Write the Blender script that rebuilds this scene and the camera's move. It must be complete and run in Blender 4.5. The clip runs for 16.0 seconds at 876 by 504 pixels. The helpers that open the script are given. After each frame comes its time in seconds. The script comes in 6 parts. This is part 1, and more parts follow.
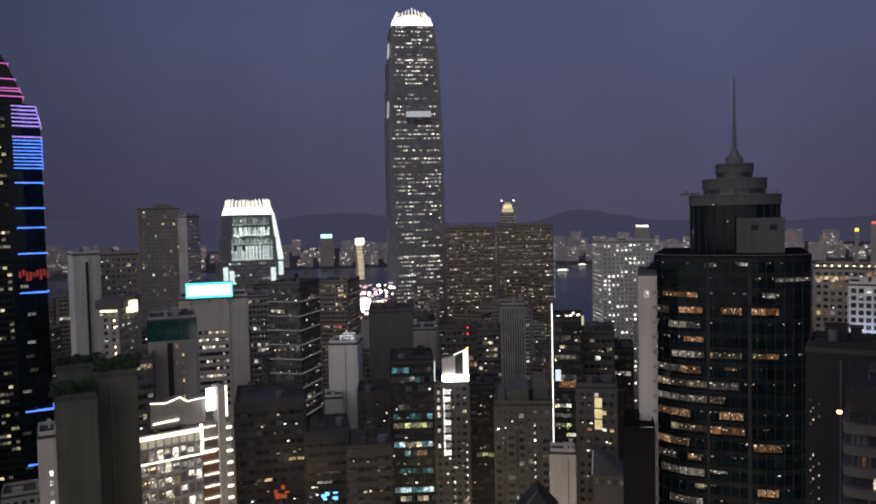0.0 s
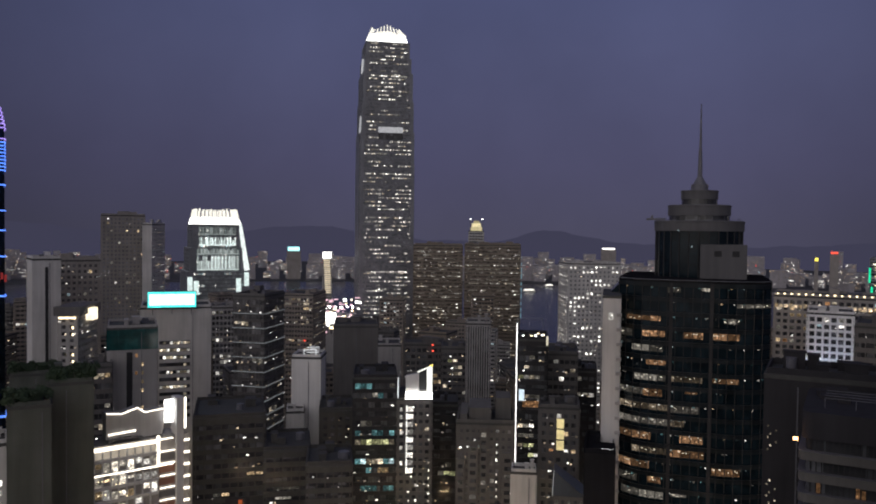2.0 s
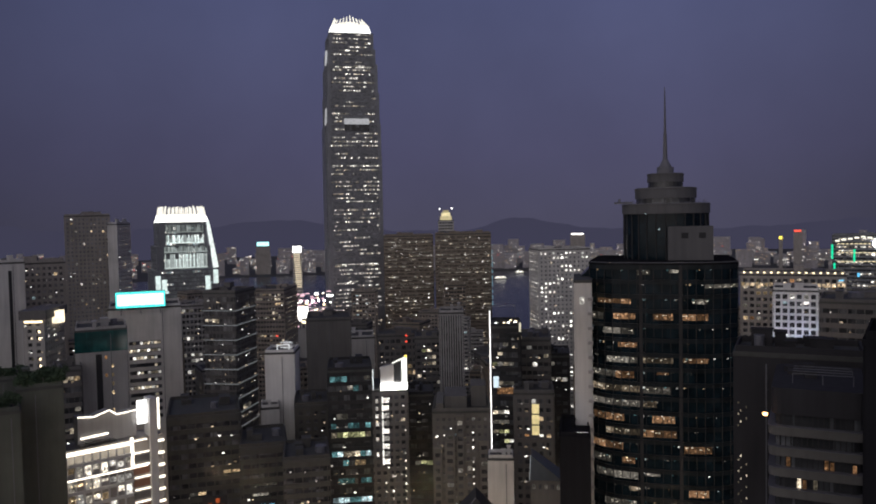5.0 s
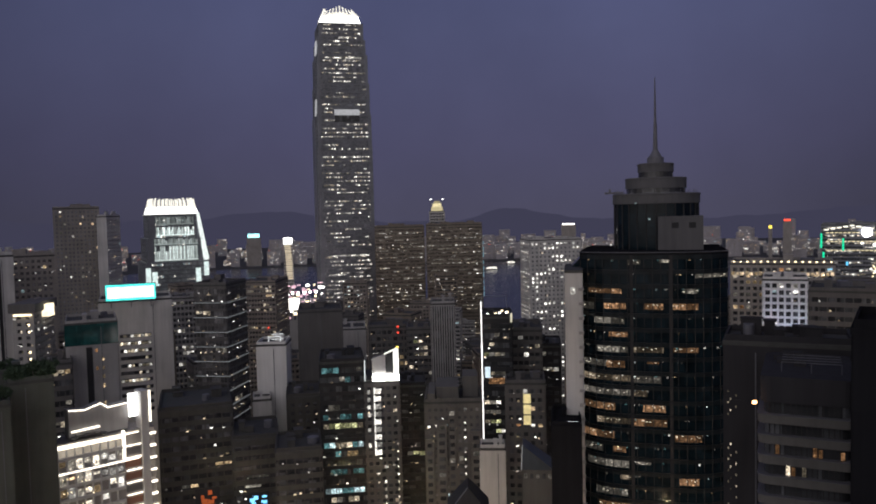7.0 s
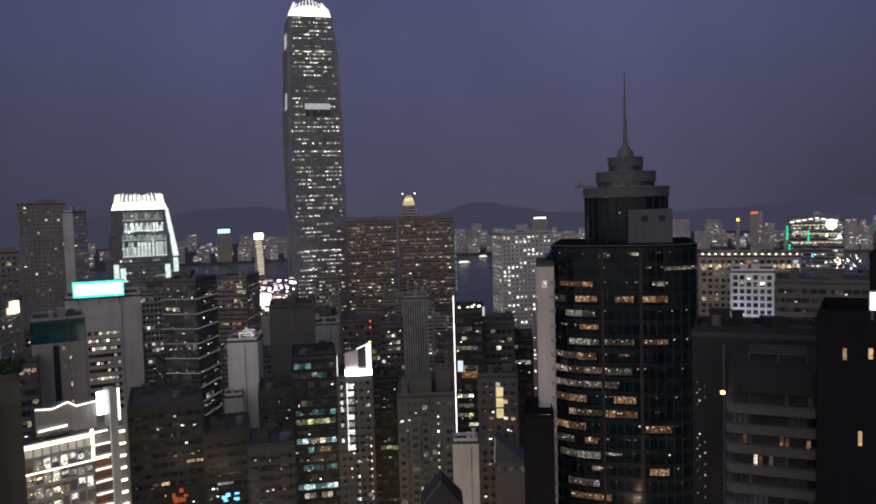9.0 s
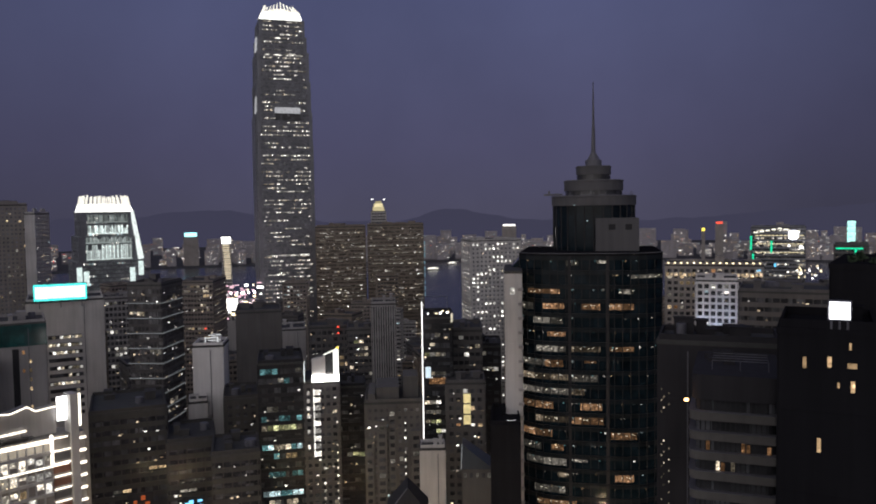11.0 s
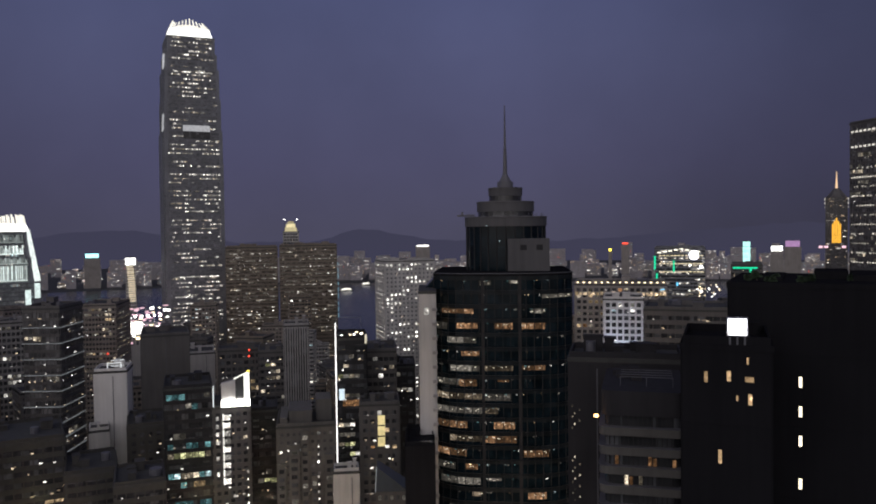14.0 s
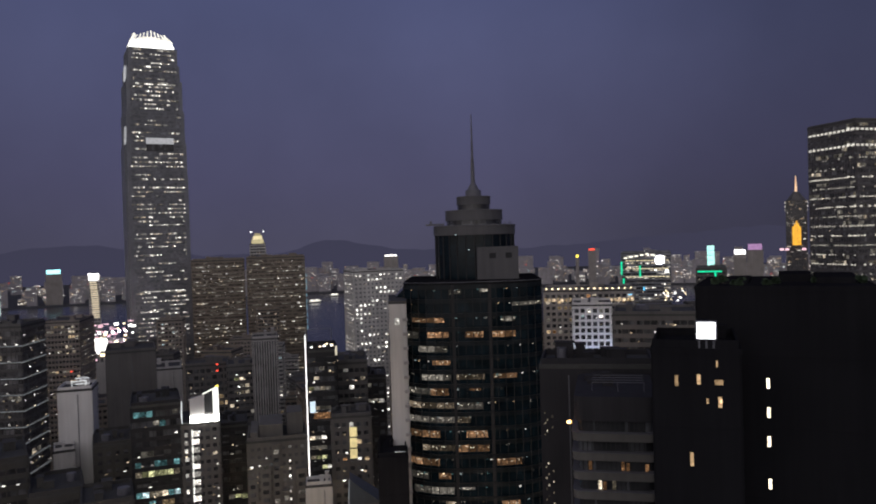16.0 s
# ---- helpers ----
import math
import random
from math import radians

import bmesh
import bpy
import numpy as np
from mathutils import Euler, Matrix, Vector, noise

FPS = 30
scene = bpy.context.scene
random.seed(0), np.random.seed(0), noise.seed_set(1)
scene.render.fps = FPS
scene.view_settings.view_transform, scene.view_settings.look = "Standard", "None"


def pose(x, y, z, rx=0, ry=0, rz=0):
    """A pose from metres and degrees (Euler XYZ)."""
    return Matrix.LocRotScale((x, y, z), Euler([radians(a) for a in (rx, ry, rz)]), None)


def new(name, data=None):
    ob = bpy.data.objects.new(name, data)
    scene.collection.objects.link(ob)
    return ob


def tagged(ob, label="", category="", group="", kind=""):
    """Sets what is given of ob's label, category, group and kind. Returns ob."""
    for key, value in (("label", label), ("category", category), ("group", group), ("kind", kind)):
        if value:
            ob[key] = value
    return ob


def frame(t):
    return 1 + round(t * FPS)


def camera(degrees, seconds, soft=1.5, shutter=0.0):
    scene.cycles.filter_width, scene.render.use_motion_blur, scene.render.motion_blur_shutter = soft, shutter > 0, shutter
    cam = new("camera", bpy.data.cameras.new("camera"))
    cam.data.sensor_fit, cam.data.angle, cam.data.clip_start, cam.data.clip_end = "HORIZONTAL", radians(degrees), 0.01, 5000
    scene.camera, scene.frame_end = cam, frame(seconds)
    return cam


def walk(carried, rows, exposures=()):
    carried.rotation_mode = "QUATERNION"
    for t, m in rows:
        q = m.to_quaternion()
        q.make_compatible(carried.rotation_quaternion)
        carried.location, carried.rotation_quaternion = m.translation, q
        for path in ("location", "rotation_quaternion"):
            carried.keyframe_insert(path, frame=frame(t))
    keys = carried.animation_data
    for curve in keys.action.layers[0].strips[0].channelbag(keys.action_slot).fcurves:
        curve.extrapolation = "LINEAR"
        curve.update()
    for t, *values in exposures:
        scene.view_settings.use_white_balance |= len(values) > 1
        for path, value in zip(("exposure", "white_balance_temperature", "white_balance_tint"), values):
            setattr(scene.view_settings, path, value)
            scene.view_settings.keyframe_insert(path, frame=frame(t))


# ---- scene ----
cam = camera(58.72, 16.0, soft=1.9, shutter=0.4)
EYE = 196.0
# seconds, small shifts of the held camera, yaw, pitch, roll: it turns at a high window
ROWS = [
    (0, -0.14, 0.00, -0.02, 0.03, -2.89, 1.24),
    (0.5, -0.08, 0.02, -0.00, -0.97, -2.38, 0.96),
    (1, 0.03, -0.00, 0.02, -2.05, -0.23, 0.41),
    (1.5, -0.02, 0.01, -0.02, 0.45, -1.45, 0.14),
    (2, -0.04, 0.01, -0.02, -2.25, -1.67, -0.69),
    (2.5, -0.10, -0.01, 0.01, -2.41, -2.04, -0.23),
    (3, -0.04, 0.01, -0.00, -2.96, -2.41, -0.01),
    (3.5, -0.02, 0.00, -0.02, -2.99, -1.65, 1.06),
    (4, -0.05, 0.02, 0.01, -3.64, -1.78, 0.41),
    (4.2, -0.07, 0.00, 0.01, -4.19, -1.91, 0.84),
    (6.3, -0.03, -0.00, -0.01, -4.70, -2.88, 1.31),
    (6.5, -0.02, -0.00, 0.00, -4.90, -2.87, 1.31),
    (7, 0.02, 0.01, 0.03, -5.14, -3.10, 1.37),
    (7.5, 0.06, 0.00, 0.00, -5.61, -3.05, 1.54),
    (8, 0.16, 0.01, 0.01, -6.26, -3.32, 1.49),
    (8.5, 0.12, 0.04, 0.01, -6.72, -3.55, 1.53),
    (10.8, 0.04, 0.02, 0.02, -9.19, -3.42, 1.04),
    (11, 0.23, 0.00, -0.01, -9.42, -3.16, 0.87),
    (11.5, 0.33, -0.07, -0.05, -10.85, -2.94, 0.79),
    (12, 0.15, -0.05, -0.05, -12.00, -2.72, 0.63),
    (12.5, 0.17, -0.06, -0.03, -13.12, -2.52, 0.76),
    (13, 0.03, -0.05, -0.04, -14.25, -2.46, 0.29),
    (13.5, 0.03, -0.06, -0.02, -15.21, -2.01, 0.19),
    (14, 0.10, -0.11, -0.05, -15.76, -1.73, 0.74),
    (14.5, -0.16, 0.06, 0.04, -16.46, -0.94, 0.69),
    (15, -0.22, 0.08, 0.08, -18.48, -0.21, 0.99),
    (15.5, -0.22, 0.06, 0.04, -19.51, -1.16, 1.56),
    (16, -0.25, 0.06, 0.05, -18.13, -1.11, 1.74),
]
walk(cam, [(t, pose(x, y, EYE + z, 90 + pitch, roll, yaw)) for t, x, y, z, yaw, pitch, roll in ROWS])

# ---------------------------------------------------------------- sky: blue dusk with the afterglow in the west, behind the camera
world = bpy.data.worlds.new("dusk_sky")
scene.world = world
world.use_nodes = True


def node(tree, kind, inputs=None, operation="", interpolation=""):
    n = tree.nodes.new(kind)
    if operation:
        n.operation = operation
    if interpolation:
        n.interpolation_type = interpolation
    for key, value in (inputs or {}).items():
        if isinstance(value, bpy.types.NodeSocket):
            tree.links.new(value, n.inputs[key])
        else:
            n.inputs[key].default_value = value
    return n


def ramp(tree, fac, stops):
    n = node(tree, "ShaderNodeValToRGB", {0: fac})
    while len(n.color_ramp.elements) < len(stops):
        n.color_ramp.elements.new(0.5)
    for e, (p, c) in zip(n.color_ramp.elements, stops):
        e.position, e.color = p, (*c, 1)
    return n.outputs[0]


def build_sky():
    tr = world.node_tree
    tr.nodes.clear()
    co = node(tr, "ShaderNodeTexCoord")
    sep = node(tr, "ShaderNodeSeparateXYZ", {0: co.outputs["Generated"]})
    up = ramp(tr, sep.outputs[2], SKY_STOPS)
    cloud = node(tr, "ShaderNodeTexNoise", {"Vector": co.outputs["Generated"], "Scale": 2.2, "Detail": 5.0, "Roughness": 0.55})
    wisps = node(tr, "ShaderNodeMapRange", {0: cloud.outputs[0], 1: 0.3, 2: 0.7, 3: 0.86, 4: 1.14})
    tint = node(tr, "ShaderNodeVectorMath", {0: up, 1: wisps.outputs[0]}, operation="MULTIPLY")
    # afterglow low in the west, opposite to the view
    west = node(tr, "ShaderNodeVectorMath", {0: co.outputs["Generated"], 1: (-0.55, -0.82, 0.15)}, operation="DOT_PRODUCT")
    glow = ramp(tr, west.outputs["Value"], [(0.0, (0, 0, 0)), (0.15, (0, 0, 0)), (0.9, GLOW)])
    # the city's own glow on the low cloud, strongest over the harbour front
    front = node(tr, "ShaderNodeVectorMath", {0: co.outputs["Generated"], 1: (0.12, 0.978, 0.17)}, operation="DOT_PRODUCT")
    lobe = node(tr, "ShaderNodeMapRange", {0: front.outputs["Value"], 1: 0.80, 2: 1.0, 3: 0.72, 4: 1.18}, interpolation="SMOOTHSTEP")
    tint = node(tr, "ShaderNodeVectorMath", {0: tint.outputs[0], 1: lobe.outputs[0]}, operation="MULTIPLY")
    both = node(tr, "ShaderNodeVectorMath", {0: tint.outputs[0], 1: glow}, operation="ADD")
    bg = node(tr, "ShaderNodeBackground", {0: both.outputs[0], 1: 1.0})
    out = node(tr, "ShaderNodeOutputWorld", {0: bg.outputs[0]})


SKY_STOPS = [(0.0, (0.062, 0.060, 0.100)), (0.08, (0.066, 0.065, 0.122)), (0.22, (0.069, 0.075, 0.150)), (0.45, (0.053, 0.068, 0.158)), (1.0, (0.06, 0.07, 0.15))]
GLOW = (0.69, 0.635, 0.585)
build_sky()

# ---------------------------------------------------------------- materials


def material(name):
    m = bpy.data.materials.new(name)
    m.use_nodes = True
    m.node_tree.nodes.clear()
    return m, m.node_tree


def surface(name, color, rough=0.8, metal=0.0, vary=0.25, grain=0.6, streak=True, bump=0.15, spec=0.3):
    """Painted or cladded wall: blotches, rain streaks, fine relief."""
    m, tr = material(name)
    geo = node(tr, "ShaderNodeNewGeometry")
    big = node(tr, "ShaderNodeTexNoise", {"Vector": geo.outputs["Position"], "Scale": 0.07, "Detail": 4.0})
    stretch = node(tr, "ShaderNodeMapping", {0: geo.outputs["Position"], "Scale": (grain, grain, grain * (0.06 if streak else 1))})
    fine = node(tr, "ShaderNodeTexNoise", {"Vector": stretch.outputs[0], "Scale": 1.0, "Detail": 6.0, "Roughness": 0.6})
    add = node(tr, "ShaderNodeMath", {0: big.outputs[0], 1: fine.outputs[0]}, operation="ADD")
    val = node(tr, "ShaderNodeMapRange", {0: add.outputs[0], 1: 0.6, 2: 1.4, 3: 1 - vary, 4: 1 + vary})
    col = node(tr, "ShaderNodeVectorMath", {0: color, 1: val.outputs[0]}, operation="MULTIPLY")
    bm_ = node(tr, "ShaderNodeBump", {"Strength": bump, "Distance": 0.1, "Height": fine.outputs[0]})
    p = node(tr, "ShaderNodeBsdfPrincipled", {"Base Color": col.outputs[0], "Roughness": rough, "Metallic": metal, "Specular IOR Level": spec, "Normal": bm_.outputs[0]})
    node(tr, "ShaderNodeOutputMaterial", {0: p.outputs[0]})
    return m


def glass(name, color, rough=0.12, spec=0.4, blinds=0.6):
    """Dark curtain-wall glass, uneven from pane to pane by what hangs behind it."""
    m, tr = material(name)
    geo = node(tr, "ShaderNodeNewGeometry")
    n1 = node(tr, "ShaderNodeTexNoise", {"Vector": geo.outputs["Position"], "Scale": 0.25, "Detail": 3.0})
    val = node(tr, "ShaderNodeMapRange", {0: n1.outputs[0], 1: 0.3, 2: 0.7, 3: 0.6, 4: 1.4})
    grid = node(tr, "ShaderNodeMapping", {0: geo.outputs["Position"], "Scale": (0.42, 0.42, 0.30)})
    cell = node(tr, "ShaderNodeVectorMath", {0: grid.outputs[0]}, operation="FLOOR")
    dice = node(tr, "ShaderNodeTexWhiteNoise", {0: cell.outputs[0]})
    blind = node(tr, "ShaderNodeMapRange", {0: dice.outputs["Value"], 1: 0.45, 2: 1.0, 3: 1.0, 4: 1.0 + blinds})
    val = node(tr, "ShaderNodeMath", {0: val.outputs[0], 1: blind.outputs[0]}, operation="MULTIPLY")
    col = node(tr, "ShaderNodeVectorMath", {0: color, 1: val.outputs[0]}, operation="MULTIPLY")
    bm_ = node(tr, "ShaderNodeBump", {"Strength": 0.08, "Distance": 0.3, "Height": n1.outputs[0]})
    p = node(tr, "ShaderNodeBsdfPrincipled", {"Base Color": col.outputs[0], "Roughness": rough, "Specular IOR Level": spec, "Normal": bm_.outputs[0]})
    node(tr, "ShaderNodeOutputMaterial", {0: p.outputs[0]})
    return m


def lit(name, color, low, high, clutter=0.75, size=1.3):
    """A lit room behind glass: brightness differs from window to window, and within one by what stands inside."""
    m, tr = material(name)
    geo = node(tr, "ShaderNodeNewGeometry")
    inf = node(tr, "ShaderNodeObjectInfo")
    r = node(tr, "ShaderNodeMath", {0: geo.outputs["Random Per Island"], 1: inf.outputs["Random"]}, operation="ADD")
    f = node(tr, "ShaderNodeMath", {0: r.outputs[0]}, operation="FRACT")
    f2 = node(tr, "ShaderNodeMath", {0: f.outputs[0], 1: 2.0}, operation="POWER")
    lev = node(tr, "ShaderNodeMapRange", {0: f2.outputs[0], 1: 0.0, 2: 1.0, 3: low, 4: high})
    inside = node(tr, "ShaderNodeTexNoise", {"Vector": geo.outputs["Position"], "Scale": size, "Detail": 4.0, "Roughness": 0.75})
    cl = node(tr, "ShaderNodeMapRange", {0: inside.outputs[0], 1: 0.36, 2: 0.64, 3: 1 - clutter, 4: 1 + clutter})
    spots = node(tr, "ShaderNodeTexVoronoi", {"Vector": geo.outputs["Position"], "Scale": 0.9})
    lamp = node(tr, "ShaderNodeMapRange", {0: spots.outputs["Distance"], 1: 0.12, 2: 0.40, 3: 3.2, 4: 0.9})
    s = node(tr, "ShaderNodeMath", {0: lev.outputs[0], 1: cl.outputs[0]}, operation="MULTIPLY")
    s = node(tr, "ShaderNodeMath", {0: s.outputs[0], 1: lamp.outputs[0]}, operation="MULTIPLY")
    e = node(tr, "ShaderNodeEmission", {0: (*color, 1), 1: s.outputs[0]})
    node(tr, "ShaderNodeOutputMaterial", {0: e.outputs[0]})
    m.cycles.emission_sampling = "NONE"
    return m


def glow(name, color, strength, sample=False):
    """A lamp, neon tube or lit sign."""
    m, tr = material(name)
    geo = node(tr, "ShaderNodeNewGeometry")
    n1 = node(tr, "ShaderNodeTexNoise", {"Vector": geo.outputs["Position"], "Scale": 0.4, "Detail": 2.0})
    s = node(tr, "ShaderNodeMapRange", {0: n1.outputs[0], 1: 0.3, 2: 0.7, 3: strength * 0.8, 4: strength * 1.2})
    e = node(tr, "ShaderNodeEmission", {0: (*color, 1), 1: s.outputs[0]})
    node(tr, "ShaderNodeOutputMaterial", {0: e.outputs[0]})
    m.cycles.emission_sampling = "FRONT_BACK" if sample else "NONE"
    return m


CONCRETE = surface("weathered_concrete", (0.30, 0.29, 0.29))
PALE = surface("pale_grey_render", (0.48, 0.47, 0.465))
WHITE = surface("white_painted_render", (0.62, 0.61, 0.61), vary=0.18)
TAN = surface("brown_grey_tile", (0.24, 0.21, 0.19))
TAUPE = surface("taupe_render", (0.27, 0.25, 0.24))
BRONZE = surface("bronze_cladding", (0.19, 0.16, 0.132), rough=0.5)
DARK = surface("dark_grey_cladding", (0.115, 0.11, 0.112), rough=0.6, spec=0.15)
BLACKISH = surface("near_black_cladding", (0.036, 0.036, 0.039), rough=0.7, spec=0.1)
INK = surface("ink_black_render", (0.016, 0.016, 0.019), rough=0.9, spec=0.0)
SILVER = surface("silver_aluminium", (0.185, 0.193, 0.218), rough=0.4, metal=0.3, streak=False)
STEEL = surface("painted_steel", (0.12, 0.12, 0.14), rough=0.5, streak=False)
ROOFING = surface("roof_felt", (0.06, 0.06, 0.06), streak=False)
BROWN = surface("red_brown_panel", (0.20, 0.10, 0.07))
FOLIAGE = surface("dark_foliage", (0.045, 0.07, 0.04), streak=False, vary=0.5, grain=2)
GLASS = glass("dark_glass", (0.036, 0.037, 0.041), blinds=2.2)
GLASS_BLUE = glass("blue_black_glass", (0.006, 0.012, 0.017), 0.1, 0.2)
GLASS_PALE = glass("pale_grey_glass", (0.135, 0.14, 0.155), 0.3)
GLASS_BROWN = glass("brown_glass", (0.10, 0.086, 0.072), 0.25, blinds=1.2)
GLASS_GREY = glass("grey_glass", (0.085, 0.083, 0.088), 0.2, blinds=1.5)
W_WHITE = lit("white_office_light", (1.0, 0.95, 0.87), 0.14, 1.7)
W_WARM = lit("warm_room_light", (1.0, 0.72, 0.42), 0.10, 0.9)
W_ORANGE = lit("orange_room_light", (1.0, 0.52, 0.25), 0.07, 0.38, 0.9, 1.6)
W_CREAM = lit("cream_room_light", (1.0, 0.84, 0.62), 0.08, 0.75, 0.9, 1.6)
W_COOL = lit("cool_room_light", (0.72, 0.95, 1.0), 0.1, 0.8)
W_GREEN = lit("yellow_green_light", (0.95, 0.95, 0.5), 0.1, 0.7)
W_TEAL = lit("teal_room_light", (0.35, 0.8, 0.85), 0.06, 0.3)
W_DIM = lit("dim_room_light", (0.9, 0.82, 0.7), 0.03, 0.24)
SPOT_WHITE = lit("bare_lamp_white", (1.0, 0.96, 0.90), 0.25, 3.0, 0.2)
SPOT_WARM = lit("bare_lamp_warm", (1.0, 0.78, 0.52), 0.15, 1.8, 0.2)
S_ORANGE = lit("amber_room", (1.0, 0.55, 0.29), 0.05, 0.26, 0.95, 1.7)
S_CREAM = lit("cream_room", (1.0, 0.78, 0.55), 0.03, 0.19, 0.95, 1.7)
S_WHITE = lit("white_room", (1.0, 0.90, 0.78), 0.04, 0.28, 0.95, 1.7)
FLOOD = glow("flood_white", (1.0, 0.97, 0.9), 3.0, True)
LAMP = glow("lamp_white", (1.0, 0.98, 0.95), 4.0)
WARMLAMP = glow("lamp_warm", (1.0, 0.8, 0.5), 3.0)
CYAN = glow("cyan_sign", (0.10, 0.95, 0.85), 1.3, True)
BLUE = glow("blue_neon", (0.10, 0.25, 1.0), 1.6)
PURPLE = glow("violet_neon", (0.42, 0.30, 0.95), 1.2)
MAGENTA = glow("magenta_neon", (0.85, 0.22, 0.75), 0.9)
RED = glow("red_lamp", (1.0, 0.10, 0.06), 1.5)
GREEN = glow("green_neon", (0.02, 0.9, 0.45), 0.9)
SKYBLUE = glow("sky_blue_neon", (0.15, 0.6, 1.0), 1.2)
ORANGE = glow("orange_neon", (1.0, 0.5, 0.06), 1.1)
YELLOW = glow("yellow_lamp", (1.0, 0.8, 0.1), 2.0)
W_SLIT = lit("slit_room_light", (1.0, 0.66, 0.36), 0.35, 1.0, 0.4)
PINK = glow("pink_glow", (1.0, 0.62, 0.72), 1.2)

# ---------------------------------------------------------------- mesh helpers


def box(bm, x0, x1, y0, y1, z0, z1):
    v = [bm.verts.new(c) for c in ((x0, y0, z0), (x1, y0, z0), (x1, y1, z0), (x0, y1, z0), (x0, y0, z1), (x1, y0, z1), (x1, y1, z1), (x0, y1, z1))]
    for f in ((3, 2, 1, 0), (4, 5, 6, 7), (0, 1, 5, 4), (1, 2, 6, 5), (2, 3, 7, 6), (3, 0, 4, 7)):
        bm.faces.new([v[i] for i in f])


def prism(bm, pts, z0, z1, scale=1.0, shift=(0, 0)):
    """An upright prism over a plan outline; scale narrows its top."""
    a = [bm.verts.new((x, y, z0)) for x, y in pts]
    b = [bm.verts.new((x * scale + shift[0], y * scale + shift[1], z1)) for x, y in pts]
    n = len(pts)
    for i in range(n):
        bm.faces.new((a[i], a[(i + 1) % n], b[(i + 1) % n], b[i]))
    bm.faces.new(b)
    bm.faces.new(a[::-1])


def rod(bm, p, q, r, r2=None, sides=8):
    """A tapered bar from p to q."""
    p, q = Vector(p), Vector(q)
    r2 = r if r2 is None else r2
    turn = (q - p).to_track_quat("Z", "Y")
    rings = []
    for c, rad in ((p, r), (q, r2)):
        rings.append([bm.verts.new(c + turn @ Vector((rad * math.cos(a), rad * math.sin(a), 0))) for a in [2 * math.pi * i / sides for i in range(sides)]])
    for i in range(sides):
        j = (i + 1) % sides
        bm.faces.new((rings[0][i], rings[0][j], rings[1][j], rings[1][i]))
    bm.faces.new(rings[0][::-1])
    bm.faces.new(rings[1])


def ring(r, n, cx=0.0, cy=0.0, a0=0.0):
    return [(cx + r * math.cos(a0 + 2 * math.pi * i / n), cy + r * math.sin(a0 + 2 * math.pi * i / n)) for i in range(n)]


def mesh_of(bm, name, mat):
    me = bpy.data.meshes.new(name)
    bm.to_mesh(me)
    bm.free()
    me.materials.append(mat)
    return me


def part(name, bm, mat, parent, label="", kind=""):
    ob = new(name, mesh_of(bm, name, mat))
    ob.parent = parent
    return tagged(ob, label, kind=kind)


def shared(name, me, parent, where=None, label=""):
    ob = new(name, me)
    ob.parent = parent
    if where is not None:
        ob.matrix_basis = where
    return tagged(ob, label)


def smooth(a, b, v):
    u = min(1, max(0, (v - a) / (b - a)))
    return u * u * (3 - 2 * u)


def ground_z(x, y):
    """The hillside falls from the camera to the harbour; the bed of the harbour lies under water; the far shore is flat."""
    d = math.hypot(x, y)
    z = 62 * (1 - smooth(40, 520, d)) + 5
    return z - 13 * smooth(1030, 1090, d) + 12 * smooth(2850, 2900, d)


def place(name, label, category, x, y, rot, group=""):
    """The base of a thing, on the ground."""
    e = new(name)
    e.matrix_basis = pose(x, y, ground_z(x, y) - 1.0, 0, 0, rot)
    return tagged(e, label, category, group)


FACES = {"f": (1, 0, 0, -1), "r": (0, 1, 1, 0), "l": (0, -1, -1, 0), "b": (-1, 0, 0, 1)}


def on_face(face, w, d, u, out):
    """Plan place of a point u along a face, out metres in front of it."""
    ux, uy, nx, ny = FACES[face]
    reach = d / 2 if face in "fb" else w / 2
    return ux * u + nx * (reach + out), uy * u + ny * (reach + out)


def face_box(bm, face, w, d, u0, u1, z0, z1, o0, o1):
    a, b = on_face(face, w, d, u0, o0), on_face(face, w, d, u1, o1)
    box(bm, min(a[0], b[0]), max(a[0], b[0]), min(a[1], b[1]), max(a[1], b[1]), z0, z1)


def face_quad(bm, face, w, d, u0, u1, z0, z1, out):
    a, b = on_face(face, w, d, u0, out), on_face(face, w, d, u1, out)
    bm.faces.new([bm.verts.new(c) for c in ((*a, z0), (*b, z0), (*b, z1), (*a, z1))])


def pattern(rng, floors, bays, amount, runs):
    """Which windows are lit: some storeys dark, some full, lit bays in runs."""
    on = set()
    for f in range(floors):
        k = rng.random()
        p = amount * (0.15 if k < 0.4 else 1.0 if k < 0.85 else 2.4)
        b = 0
        while b < bays:
            if rng.random() < p / max(1, runs * 0.6):
                n = 1 + int(rng.random() * runs)
                on.update((f, c) for c in range(b, min(bays, b + n)))
                b += n
            b += 1
    return on


